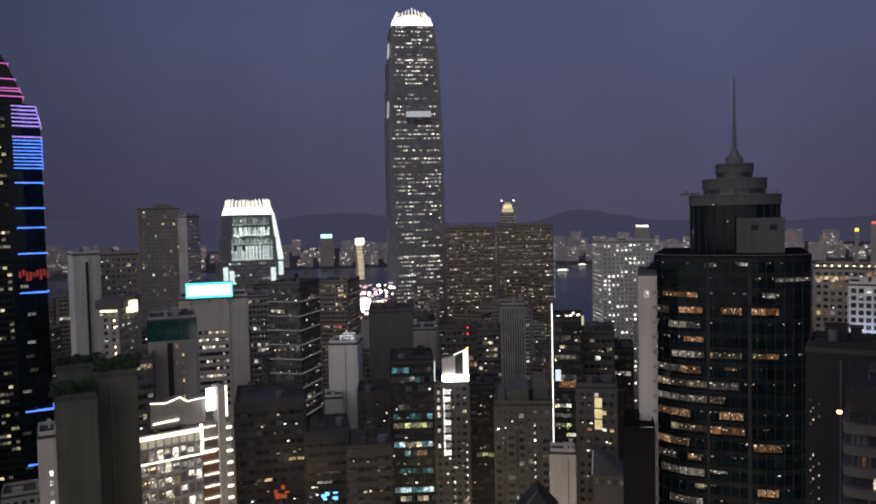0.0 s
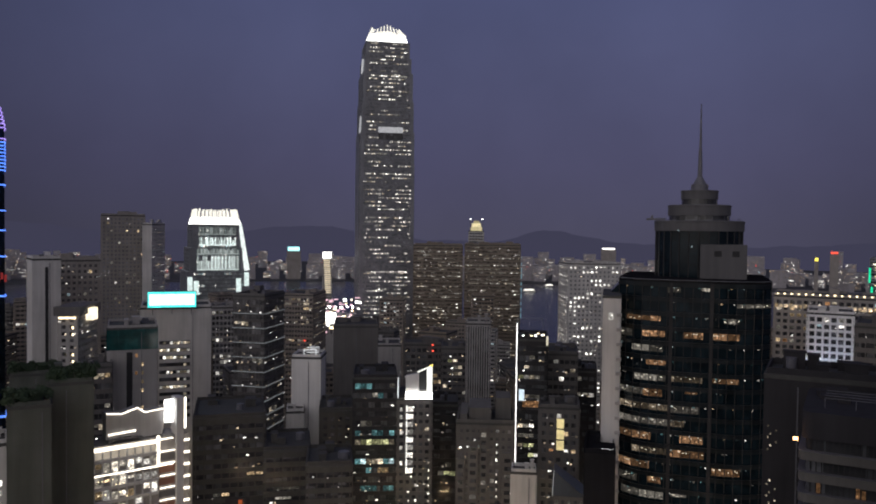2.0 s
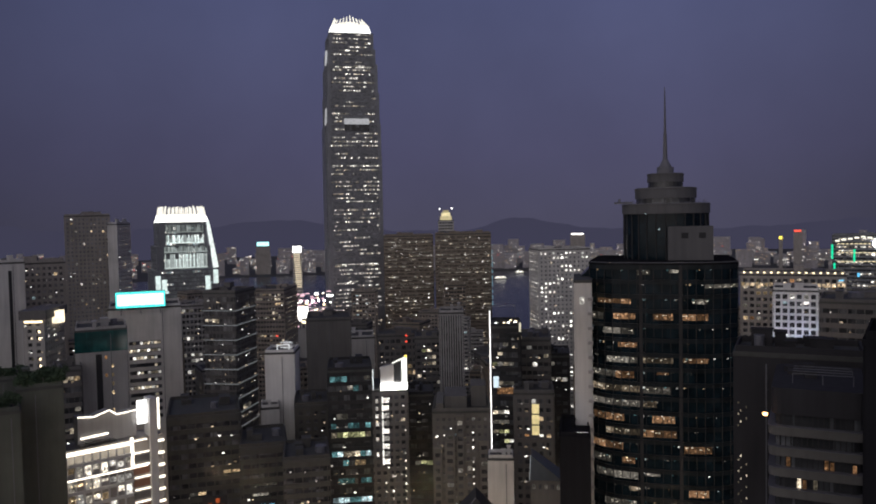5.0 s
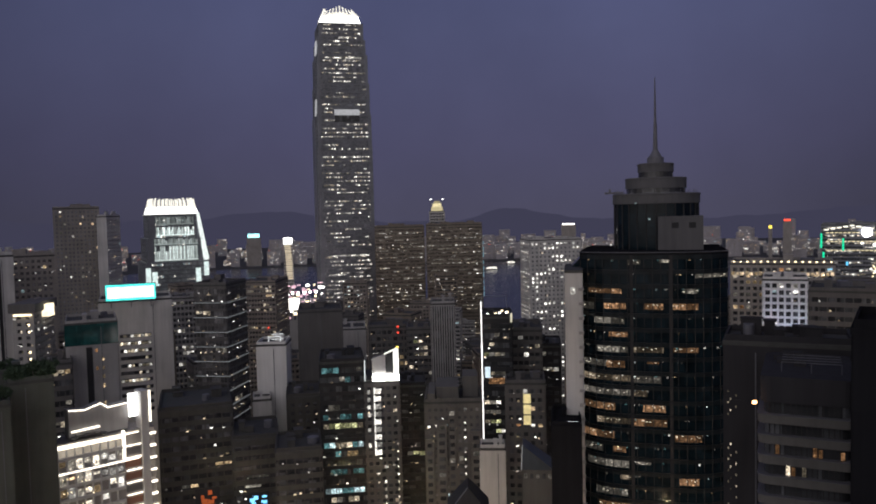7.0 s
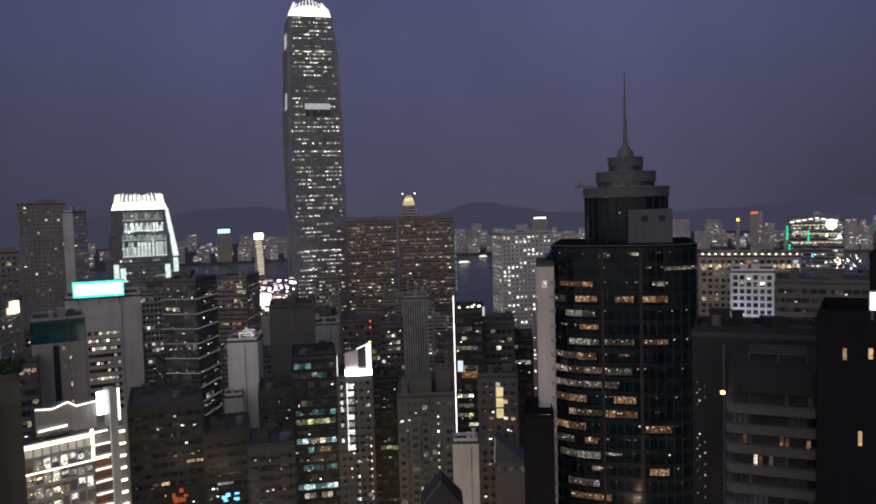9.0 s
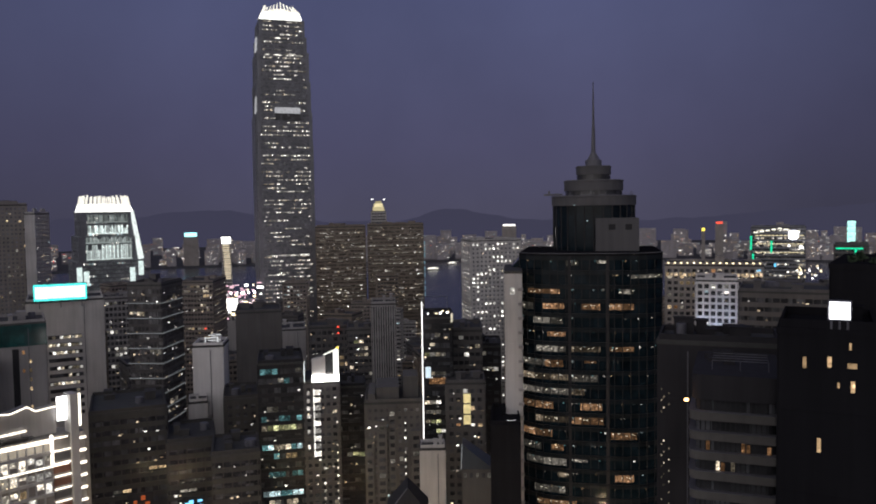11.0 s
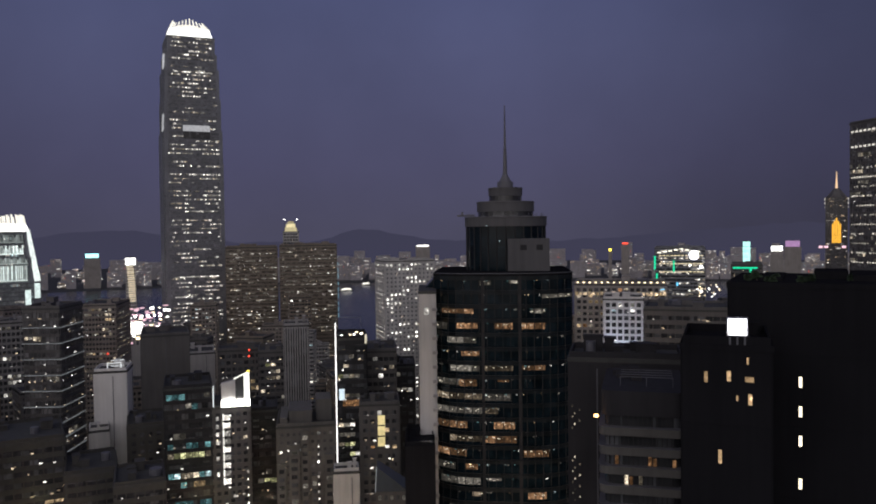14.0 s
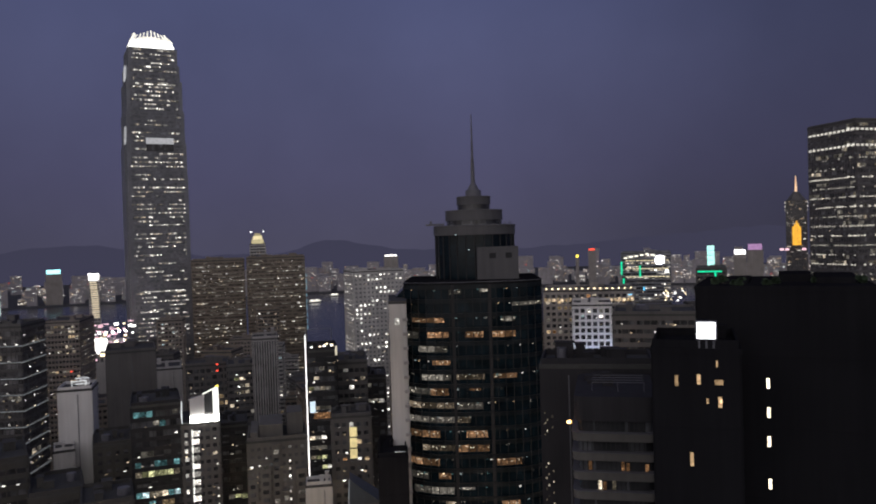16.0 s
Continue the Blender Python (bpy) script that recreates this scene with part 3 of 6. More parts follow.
W_DOT = lit("small_window_light", (1.0, 0.96, 0.88), 0.7, 2.8, 0.3)
LED_TEAL = glow("teal_led", (0.5, 0.85, 1.0), 0.28)
# twin office towers by the harbour
for place_and_size in ((31.8, 801.9, 49, 45, -2.2, 179.9), (86.7, 787.7, 54.7, 45, -6.3, 181.2)):
    HARBOUR = tower("harbour_office_tower", "bronze office tower with bands of lit windows", *place_and_size, wall=BRONZE, core=GLASS_BROWN, floor=3.5, bay=1.7, sill=0.42, pier=0.1, thin=0.5, dots=0.9,
          amount=1.3, runs=7, tones=(T_WHITE, W_CREAM, W_DIM, W_DIM, W_DIM, W_DIM, W_DIM), roof=5, category="skyscraper", group="twin harbour towers")
tower("round_window_tower", "pale tower with a grid of small lit windows", 163.5, 694.3, 45.9, 36, 1.8, 167.5, wall=PALE, core=GLASS_PALE, floor=3.8, bay=3.8, sill=0.55, pier=0.55, amount=0.75, runs=4,
      tones=(W_DOT,), roof=3, category="skyscraper")
for i in range(9):
    bm = bmesh.new()
    box(bm, -0.5, 0.5, -0.5, 0.5, 0, 3 + i % 3)
    ob = part("led_strip", bm, LED_TEAL, HARBOUR[0])
    ob.matrix_basis = pose(HARBOUR[1] / 2 + 1.2, -HARBOUR[2] / 2, HARBOUR[3] - 20 - i * 6.5)
tower("distant_tower", "slim tower with a floodlit golden crown", 85.5, 965.2, 18.4, 18, -5.1, 194.5, wall=PALE, amount=0.2, roof=0)


def golden_crown(x, y, w, d, rot, top):
    root = place("crown_pavilion", "golden floodlit rooftop pavilion with lamps", "pavilion", x, y, rot)
    h = base_of(x, y, top)
    # drums emit by themselves in place of golden floodlight on them
    for i, (k, z0, z1, s) in enumerate(((0.86, 0.05, 5, 0.55), (0.62, 5, 9.5, 0.9), (0.42, 9.5, 12.5, 0.35))):
        bm = bmesh.new()
        prism(bm, ring(w * 0.5 * k, 8), h + z0, h + z1, 0.92)
        part("drum", bm, glow("golden_flood_glow", (1.0, 0.86, 0.5), s), root)
    for u in (-1, 1):
        lamp_on(root, u * w * 0.4, -3, h + 14, 0.9, LAMP)
        bm = bmesh.new()
        rod(bm, (u * w * 0.4, -3, h), (u * w * 0.4, -3, h + 14), 0.25)
        part("pole", bm, STEEL, root)


golden_crown(85.5, 965.2, 18.4, 18, -5.1, 194.5)
W_SAIL = glow("gold_white_light", (1.0, 0.84, 0.6), 0.75)
R_, w_s, d_s, h_s = tower("curved_tower", "narrow tower with a bright ribbed lit face and lamp top", -92.3, 905.3, 10.2, 20, 5.8, 168.9, wall=PALE, core=GLASS_GREY, floor=3.6, bay=2, amount=0, roof=0)
for i in range(17):
    bm = bmesh.new()
    u = w_s * 0.16 * math.sin(i / 16 * math.pi * 0.6)
    box(bm, -w_s * 0.42 + u, w_s * 0.26 + u, -d_s / 2 - 1.0, -d_s / 2 - 0.45, h_s - 10.5 - i * 2.3, h_s - 9.2 - i * 2.3)
    part("lit_rib", bm, W_SAIL, R_)
bm = bmesh.new()
box(bm, -w_s * 0.5, w_s * 0.45, -d_s / 2 - 1.4, -d_s / 2 - 0.6, h_s - 7.5, h_s - 0.5)
part("top_sign", bm, LAMP, R_, "white glowing sign at the top")

# ---------------------------------------------------------------- blocks on the hillside, from the left to the middle
A, w, d, h = tower("slab_block", "pale blank slab block with a dark vertical groove", -179.5, 391.6, 12.1, 20, 32.6, 179.5, wall=PALE, plain="fl", amount=0.05, roof=3)
# near-black strip laid on the wall for the shade in the groove
bm = bmesh.new()
box(bm, -0.7, 0.7, -d / 2 - 0.45, -d / 2 - 0.28, 6, h - 4)
part("groove", bm, BLACKISH, A)
light_dots(A, random.Random(2), "f", w, d, -w / 2 + 1, h - 3, h - 1, 3, LAMP, 0.8)
tower("residential_block", "brown residential block with scattered lit windows", -178.9, 429.2, 22.1, 30, 22.6, 177.6, wall=TAUPE, core=GLASS_GREY, floor=3, bay=2.6, sill=0.5, pier=0.45, amount=0.12, runs=1, tones=HOMES)
tower("residential_tower", "tall brown residential tower with few lit windows", -221.4, 616.4, 30.9, 30, 19.8, 203.8, dots=0.3, wall=TAUPE, core=GLASS_PALE, floor=3, bay=2.8, sill=0.5, pier=0.5, amount=0.09, runs=1, tones=(W_DIM, W_WARM, W_WHITE))
A, w, d, h = tower("residential_tower", "pale residential tower with a bare side wall", -193, 601.2, 6.7, 22, -7.2, 197.2, wall=PALE, floor=3, bay=3, sill=0.5, pier=0.5, amount=0.1, runs=1, tones=HOMES, plain="f")
A, w, d, h = tower("residential_tower", "residential tower with a floodlit cap and lit stair windows", -150.7, 362.6, 8.2, 24, 2.6, 156.7, wall=CONCRETE, floor=3, bay=2.8, sill=0.5, pier=0.5, amount=0.08, runs=1, tones=HOMES, roof=2)
bm = bmesh.new()
box(bm, -w / 2 - 1.5, w / 2 + 1.5, -d / 2 - 1.5, d / 2 + 1.5, h - 1, h + 3)
part("cap", bm, DARK, A)
for i in range(6):
    lamp_on(A, -w / 2 + 1 + i * (w - 2) / 5, -d / 2 - 0.9, h - 2.3, 0.6, WARMLAMP, "floodlight")
light_dots(A, random.Random(4), "f", w, d, w * 0.28, 30, h - 6, 3.0, WARMLAMP, 0.7)
light_dots(A, random.Random(6), "f", w, d, -w * 0.1, 30, h - 6, 3.0, W_CREAM, 0.7, 0.5)
bm = bmesh.new()
box(bm, w * 0.55, w * 0.95, -3, 3, h - 4, h + 1.5)
part("lit_terrace", bm, glow("terrace_light", (1.0, 0.86, 0.62), 1.6), A)

A, w, d, h = tower("sign_building", "grey office block with a long cyan rooftop sign", -116.3, 397.3, 32.4, 28, 16.3, 156.4, wall=PALE, floor=3.6, bay=2, plain="flr", roof=3)
for i in range(11):
    z = h - 18 - i * 3.6
    bm = bmesh.new()
    box(bm, -w * 0.24, w * 0.2, -d / 2 - 0.5, -d / 2 - 0.28, z, z + 1.7)
    part("window_strip", bm, GLASS, A)
for i in range(11):
    for j in range(9):
        if random.Random(i * 31 + j).random() < (0.8 if i in (0, 1, 2, 4, 6) else 0.15):
            bm = bmesh.new()
            u = -w * 0.24 + w * 0.44 * j / 9
            face_quad(bm, "f", w, d, u + 0.15, u + w * 0.44 / 9 - 0.15, h - 17.9 - i * 3.6, h - 16.6 - i * 3.6, 0.52)
            part("window", bm, W_CREAM if (i + j) % 3 else W_WHITE, A)


def roof_sign(name, label, l, r, thick, mat, frame_mat=STEEL):
    """A lit sign box on posts between two corners."""
    a, b = Vector(l), Vector(r)
    mid = (a + b) / 2
    width, height = math.hypot(b.x - a.x, b.y - a.y), abs(a.z - b.z)
    root = new(name)
    root.matrix_basis = pose(mid.x, mid.y, min(a.z, b.z), 0, 0, math.degrees(math.atan2(b.y - a.y, b.x - a.x)))
    tagged(root, label, "sign")
    bm = bmesh.new()
    box(bm, -width / 2, width / 2, -thick / 2, -thick / 2 + 0.15, 0, height)
    part("lit_face", bm, mat, root)
    bm = bmesh.new()
    box(bm, -width / 2 - 0.2, width / 2 + 0.2, -thick / 2 + 0.15, thick / 2, -0.2, height + 0.2)
    part("cabinet", bm, frame_mat, root)
    for u in (-0.4, 0, 0.4):
        bm = bmesh.new()
        rod(bm, (u * width, 0.1, -3.5), (u * width, 0.1, -0.2), 0.18)
        part("post", bm, STEEL, root)
    return root, width, height


S_, sw, sh = roof_sign("rooftop_sign", "long glowing cyan sign box on a roof", (-124.2, 378.1, 164.2), (-103, 384.4, 156.7), 1.6, CYAN)
bm = bmesh.new()
box(bm, -sw * 0.47, sw * 0.47, -1.05, -0.86, sh * 0.14, sh * 0.86)
part("lettering_bar", bm, glow("sign_white", (0.72, 1.0, 0.98), 1.7), S_, "pale unreadable lettering")

A, w, d, h = tower("office_block", "grey office block with a dark teal top storey", -115.6, 332.5, 18.8, 24, 19.2, 154.4, wall=CONCRETE, floor=3.6, bay=3, plain="flr", roof=3)
bm = bmesh.new()
box(bm, -w / 2 - 0.45, w / 2 + 0.45, -d / 2 - 0.45, d / 2, h - 9, h - 0.7)
part("top_storey", bm, glass("teal_glass", (0.01, 0.05, 0.05)), A)
light_dots(A, random.Random(12), "f", w, d, -w * 0.05, 20, h - 12, 3.6, W_WARM, 0.9, 0.6)
light_dots(A, random.Random(13), "f", w, d, w * 0.08, 20, h - 12, 3.6, W_ORANGE, 0.9, 0.5)
light_dots(A, random.Random(14), "f", w, d, w * 0.2, 20, h - 12, 3.6, W_WARM, 0.9, 0.4)
bm = bmesh.new()
box(bm, -w * 0.12, w * 0.0, -d / 2 - 0.5, -d / 2 - 0.28, 5, h - 10)
part("stair_slot", bm, BLACKISH, A)
tower("low_office", "low office block with bright strip windows", -123.2, 315.8, 9.7, 18, 21.3, 140.8, wall=DARK, floor=4, bay=2.4, sill=0.45, pier=0.08, amount=0.5, runs=6, tones=(W_CREAM, W_WARM, W_DIM), single=True)

W_STAGE = lit("bright_room", (1.0, 0.9, 0.75), 0.2, 1.4, 0.9, 0.7)
STAGE_WALL_GLOW = glow("cream_wall_glow", (1.0, 0.86, 0.68), 0.42)
# bright, strip-lit building


def strip_lit_building(x, y, w, d, rot, top):
    rng = random.Random(21)
    root = place("strip_lit_building", "building outlined with bright white light strips and lit rooms", "building", x, y, rot)
    TAKEN.append((x, y, 26))
    h = base_of(x, y, top)
    f = -d / 2
    bm = bmesh.new()
    box(bm, -w / 2, w / 2, f, d / 2, 0, h)
    part("body", bm, TAUPE, root)
    split = w * 0.16
    # terraced storeys on the long side, with lit rooms
    walls = bmesh.new()
    for i in range(12):
        z = h - 4.2 * (i + 1)
        box(walls, -w / 2, split, f - 0.9, f + 0.1, z - 0.9, z)
        for j in range(8):
            u0 = -w / 2 + (split + w / 2) * j / 8
            box(walls, u0 - 0.2, u0 + 0.2, f - 0.55, f + 0.1, z, z + 3.3)
            # top recess wall emits evenly in place of light from the strips
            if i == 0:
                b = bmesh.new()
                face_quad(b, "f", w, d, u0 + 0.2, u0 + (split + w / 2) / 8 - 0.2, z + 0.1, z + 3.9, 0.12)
                part("lit_wall", b, STAGE_WALL_GLOW, root)
            elif i < 11 and rng.random() < (0.9 if i == 1 else 0.6):
                b = bmesh.new()
                u1 = -w / 2 + (split + w / 2) * (j + 1) / 8
                face_quad(b, "f", w, d, u0 + 0.3, u1 - 0.3, z + rng.choice((0.0, 0.6, 1.4)), z + rng.choice((3.2, 3.2, 2.2)), 0.12)
                part("window", b, rng.choice((W_STAGE, W_STAGE, W_WARM, W_WHITE)), root)
    part("wall", walls, PALE, root)
    for i in range(2, 9):
        for j in range(9):
            if rng.random() < 0.75:
                u, z = -w / 2 + 1.0 + j * 1.05, h - 4.2 * (i + 1) + rng.choice((0.3, 1.9))
                b = bmesh.new()
                box(b, u - 0.09, u + 0.09, f - 1.1, f - 0.92, z, z + 0.35)
                part("small_lamp", b, WARMLAMP, root)
    strip = glow("white_light_strip", (1.0, 0.9, 0.76), 2.6, True)
    for z, u0, u1 in ((h - 0.3, -w / 2 - 0.4, w / 2 * 0.62), (h - 1.05, -w / 2 - 0.4, split), (h - 8.6, -w / 2 - 1.2, w / 2 * 0.62)):
        bm = bmesh.new()
        box(bm, u0, u1, f - 1.35, f - 0.9, z - 0.32, z)
        part("light_strip", bm, strip, root)
    for i in range(9):
        z = h - 4.4 - i * 3.9
        bm = bmesh.new()
        box(bm, split + 0.5, w * 0.34, f - 0.8, f - 0.3, z - 0.3, z)
        part("light_strip", bm, strip, root)
        bm = bmesh.new()
        box(bm, split + 0.3, w * 0.34, f - 0.3, f + 0.05, z - 3.2, z - 1.0)
        part("balcony_panel", bm, BROWN if i % 3 else DARK, root)
        bm = bmesh.new()
        box(bm, w * 0.43, w * 0.5, f - 1.0, f - 0.5, z + 2.2, z + 2.8)
        part("light_strip", bm, strip, root)
    bm = bmesh.new()
    box(bm, split - 0.4, split + 0.3, f - 1.0, f, h - 9, h + 0.6)
    part("light_strip", bm, strip, root)
    # pylon with a lit face
    bm = bmesh.new()
    box(bm, w * 0.35, w * 0.43, f - 1.2, f + 4, 0, h + 12)
    part("pylon", bm, PALE, root)
    bm = bmesh.new()
    box(bm, w * 0.435, w * 0.455, f - 1.3, f - 0.9, h + 2, h + 12)
    part("pylon_light", bm, strip, root)
    bm = bmesh.new()
    box(bm, w * 0.24, w * 0.335, f + 0.5, f + 1.2, h + 4.2, h + 11.5)
    part("light_panel", bm, LAMP, root, "bright white light panel")
    # rooftop pavilion with a wavy lit eave
    prof = [(-0.36, 3.2), (-0.2, 2.6), (-0.04, 3.9), (0.04, 2.2), (0.24, 2.6)]
    for (a, za), (b, zb) in zip(prof, prof[1:]):
        bm = bmesh.new()
        v = [bm.verts.new(c) for c in ((a * w, f + 2, h + 0.4), (b * w, f + 2, h + 0.4), (b * w, f + 2, h + 6 + zb), (a * w, f + 2, h + 6 + za),
                                       (a * w, f + 6, h + 0.4), (b * w, f + 6, h + 0.4), (b * w, f + 6, h + 6 + zb), (a * w, f + 6, h + 6 + za))]
        for q in ((0, 1, 2, 3), (5, 4, 7, 6), (3, 2, 6, 7), (4, 0, 3, 7), (1, 5, 6, 2)):
            bm.faces.new([v[k] for k in q])
        part("pavilion_wall", bm, CONCRETE, root)
        bm = bmesh.new()
        rod(bm, (a * w, f + 1.7, h + 6 + za), (b * w, f + 1.7, h + 6 + zb), 0.2)
        part("eave_light", bm, strip, root)
    for k in range(6):
        bm = bmesh.new()
        a = -0.36 + k * 0.06
        box(bm, a * w, (a + 0.06) * w, f - 0.6, f + 2.0, h + 0.25 + 1.5 * math.sin(math.pi * (k + 0.5) / 6), h + 0.6 + 1.5 * math.sin(math.pi * (k + 0.5) / 6))
        part("canopy", bm, DARK, root)
    bm = bmesh.new()
    rod(bm, (-0.34 * w, f + 1.5, h + 2.6), (-0.06 * w, f + 1.5, h + 2.9), 0.3)
    part("eave_light", bm, strip, root)


strip_lit_building(-84.3, 247.9, 29, 9, 36, 129.3)


def clump(bm, rng, c, r, n):
    """A loose clump of small leaves."""
    for i in range(n):
        v = Vector((rng.gauss(0, 1), rng.gauss(0, 1), rng.gauss(0, 1))).normalized() * r * rng.uniform(0.4, 1.0)
        p = Vector(c) + v
        a = Vector((rng.uniform(-1, 1), rng.uniform(-1, 1), rng.uniform(-1, 1))).normalized() * rng.uniform(0.25, 0.5)
        b = a.orthogonal().normalized() * rng.uniform(0.15, 0.3)
        bm.faces.new([bm.verts.new(q) for q in (p - a, p + b, p + a, p - b)])


def bush(x, y, z, r, seed, label="dark leafy shrub on a roof terrace"):
    rng = random.Random(seed)
    root = new("roof_shrub")
    root.matrix_basis = pose(x, y, z)
    tagged(root, label, "shrub", "roof shrubs")
    bm = bmesh.new()
    for k in range(3):
        a = rng.uniform(0, 6.3)
        rod(bm, (0, 0, 0), (math.cos(a) * r * 0.4, math.sin(a) * r * 0.4, r * 1.1), 0.12, 0.04, 5)
    part("stem", bm, TAN, root)
    bm = bmesh.new()
    for k in range(9):
        clump(bm, rng, (rng.uniform(-0.8, 0.8) * r, rng.uniform(-0.6, 0.6) * r, r * rng.uniform(0.5, 1.5)), r * 0.5, 60)
    part("crown", bm, FOLIAGE, root)
    return root


def shrubs_on(x, y, w, d, rot, top, count, seed, r=1.6):
    rng = random.Random(seed)
    m = pose(x, y, top + 0.05, 0, 0, rot)
    for i in range(count):
        p = m @ Vector((rng.uniform(-0.46, 0.46) * w, -d * rng.uniform(0.2, 0.44), 0))
        bush(p.x, p.y, p.z, r * rng.uniform(0.6, 1.3), seed * 100 + i)


# dark walls raised to green-grey: the veil of flare is put into the colour
FLARE_TONE = surface("green_grey_flare_tone", (0.078, 0.085, 0.076), vary=0.5, grain=0.25)
for place_and_size, count in (((-101.9, 240.3, 11.5, 22, 23, 150), 22), ((-105.8, 222.1, 10.3, 20, 25.5, 147), 12), ((-143.9, 308, 17.7, 20, 25, 139.5), 12)):
    tower("dark_block", "dark plain block with greenish flare in its wall colour and a planted roof", *place_and_size, wall=FLARE_TONE, core=BLACKISH, plain="flr", amount=0, roof=2)
    shrubs_on(*place_and_size, count, count, 2.2)
A, w, d, h = tower("slim_block", "slim pale block with small lit windows", -112.8, 218.6, 4.4, 12, 27.3, 136.6, wall=PALE, plain="f", roof=1)
light_dots(A, random.Random(31), "f", w, d, 0.6, 8, h - 10, 2.8, W_WHITE, 0.9, 0.7)

A, w, d, h = tower("ledge_tower", "dark glass tower with pale ledges round each storey", -74.7, 397.4, 16.4, 24, -14.4, 162.3, wall=DARK, core=GLASS_GREY, floor=3.6, bay=1.8, sill=0.35, pier=0.08, amount=0.06, runs=4, tones=(W_DIM, W_DIM, W_CREAM), roof=4)
# weak emission added to make the pale ledges read bright; no lamps on them
EDGE_GLOW = glow("pale_edge_glow", (0.9, 0.95, 1.0), 0.2)
for i in range(9):
    z = h - 9 - i * 7.2
    bm = bmesh.new()
    box(bm, -w / 2 - 0.6, w / 2 + 0.6, -d / 2 - 0.6, -d / 2 - 0.38, z, z + 0.28)
    box(bm, w / 2 + 0.38, w / 2 + 0.6, -d / 2 - 0.38, d / 2, z, z + 0.28)
    part("lit_ledge", bm, EDGE_GLOW, A)
tower("office_block", "grey office block with bands of lit windows", -120.9, 518.1, 15.7, 24, 13.1, 144, wall=CONCRETE, amount=0.35, runs=4, tones=OFFICE, floor=3.6, bay=2.4)
A, w, d, h = tower("office_block", "brown office block with rows of small lights", -80.6, 617.2, 24.1, 40, -7.6, 144.6, wall=TAN, amount=0.22, runs=4, tones=(W_WARM, W_DIM, W_CREAM), floor=3.5, bay=2.2, sill=0.5)
lamp_on(A, -2, -d / 2 - 1, h * 0.55, 1.1, RED, "red_lamp")
lamp_on(A, 6, -d / 2 - 1, h * 0.75, 0.7, RED, "red_lamp")

A, w, d, h = tower("pale_tower", "pale blank-walled tower with a lit rooftop frame", -41.6, 335.4, 11.9, 14, -2.9, 141.5, wall=WHITE, plain="flr", roof=2)
# rails and posts emit to stand for the light falling on the frame
FRAME_GLOW = glow("frame_glow", (0.95, 0.98, 1.0), 0.9)
for z in (0.6, 2.8):
    for v in (-0.4, 0.1):
        bm = bmesh.new()
        rod(bm, (-w * 0.1, d * v, h + z), (w * 0.32, d * v, h + z + 0.3), 0.16)
        part("frame_rail", bm, FRAME_GLOW, A)
for u in (-0.1, 0.32):
    bm = bmesh.new()
    rod(bm, (w * u, -d * 0.4, h), (w * u, -d * 0.4, h + 3.2), 0.2)
    part("frame_post", bm, FRAME_GLOW, A)
tower("pale_annexe", "pale low annexe with a blank wall", -45.8, 323.8, 6.9, 10, 8, 120.7, wall=PALE, plain="flr", roof=1)
tower("dark_block", "dark grey block with few windows lit", -28.1, 434.1, 23.3, 30, 3.7, 143.3, wall=DARK, core=GLASS, plain="flr", amount=0)
tower("grey_block", "plain grey block behind a dark one", -11.2, 481.9, 14.6, 24, 1.3, 125.6, wall=PALE, plain="f", roof=2)
A, w, d, h = tower("dark_office", "dark office block with whole storeys lit", -12.3, 311.8, 16.7, 24, 2.3, 138.5, wall=BLACKISH, core=GLASS, floor=3.6, bay=2.3, sill=0.4, pier=0.06, amount=0.08, runs=3, tones=(W_DIM, W_TEAL), single=True, roof=4)
rng = random.Random(77)
panes = []
for z, tones, p in ((h - 26, (W_GREEN, W_CREAM), 0.9), (h - 22.5, (W_TEAL,), 0.5), (h - 33.5, (W_TEAL, W_COOL, W_CREAM), 0.95), (h - 37, (W_WARM, W_CREAM), 0.4), (h - 44, (W_TEAL,), 0.6), (h - 51.5, (W_TEAL, W_COOL), 0.95), (h - 55, (W_DIM, W_CREAM), 0.5)):
    for j in range(7):
        if rng.random() < p:
            u = -w / 2 + 0.7 + j * (w - 1.4) / 7
            panes.append((rng.choice(tones), "f", w, d, u + 0.1, u + (w - 1.4) / 7 - 0.1, z, z + 2.0))
add_panes(A, panes, True, 0.42)
bm = bmesh.new()
rod(bm, (w / 2 + 0.5, -d / 2, h - 14), (w / 2 + 0.5, -d / 2, h), 0.2)
part("corner_light", bm, glow("corner_tube", (0.95, 1.0, 1.0), 1.0), A)

A, w, d, h = tower("crowned_tower", "dark tower with a column of lit stair windows", 3.6, 311, 13.5, 22, -0.7, 130.4, wall=DARK, core=GLASS, floor=3.0, bay=2.6, sill=0.5, pier=0.4, amount=0.04, runs=2, tones=(W_DIM, W_CREAM), single=True, roof=0)
rng = random.Random(11)
for i in range(9):
    z = h - 5 - i * 3.0
    bm = bmesh.new()
    face_quad(bm, "f", w, d, -w * 0.2, -w * 0.04, z, z + 1.9, 0.45)
    part("window", bm, W_WHITE, A)
    bm = bmesh.new()
    face_quad(bm, "f", w, d, -w * 0.24, -w * 0.2, z - 0.3, z + 2.4, 0.5)
    part("window", bm, glow("stair_light", (1.0, 0.97, 0.9), rng.uniform(0.8, 1.6)), A)
    if rng.random() < 0.7:
        bm = bmesh.new()
        face_quad(bm, "f", w, d, -w * 0.42, -w * 0.34, z, z + 1.5, 0.45)
        part("window", bm, W_WHITE, A)
light_dots(A, random.Random(41), "f", w, d, w * 0.42, 10, h - 14, 3.0, W_DOT, 0.42, 0.8)
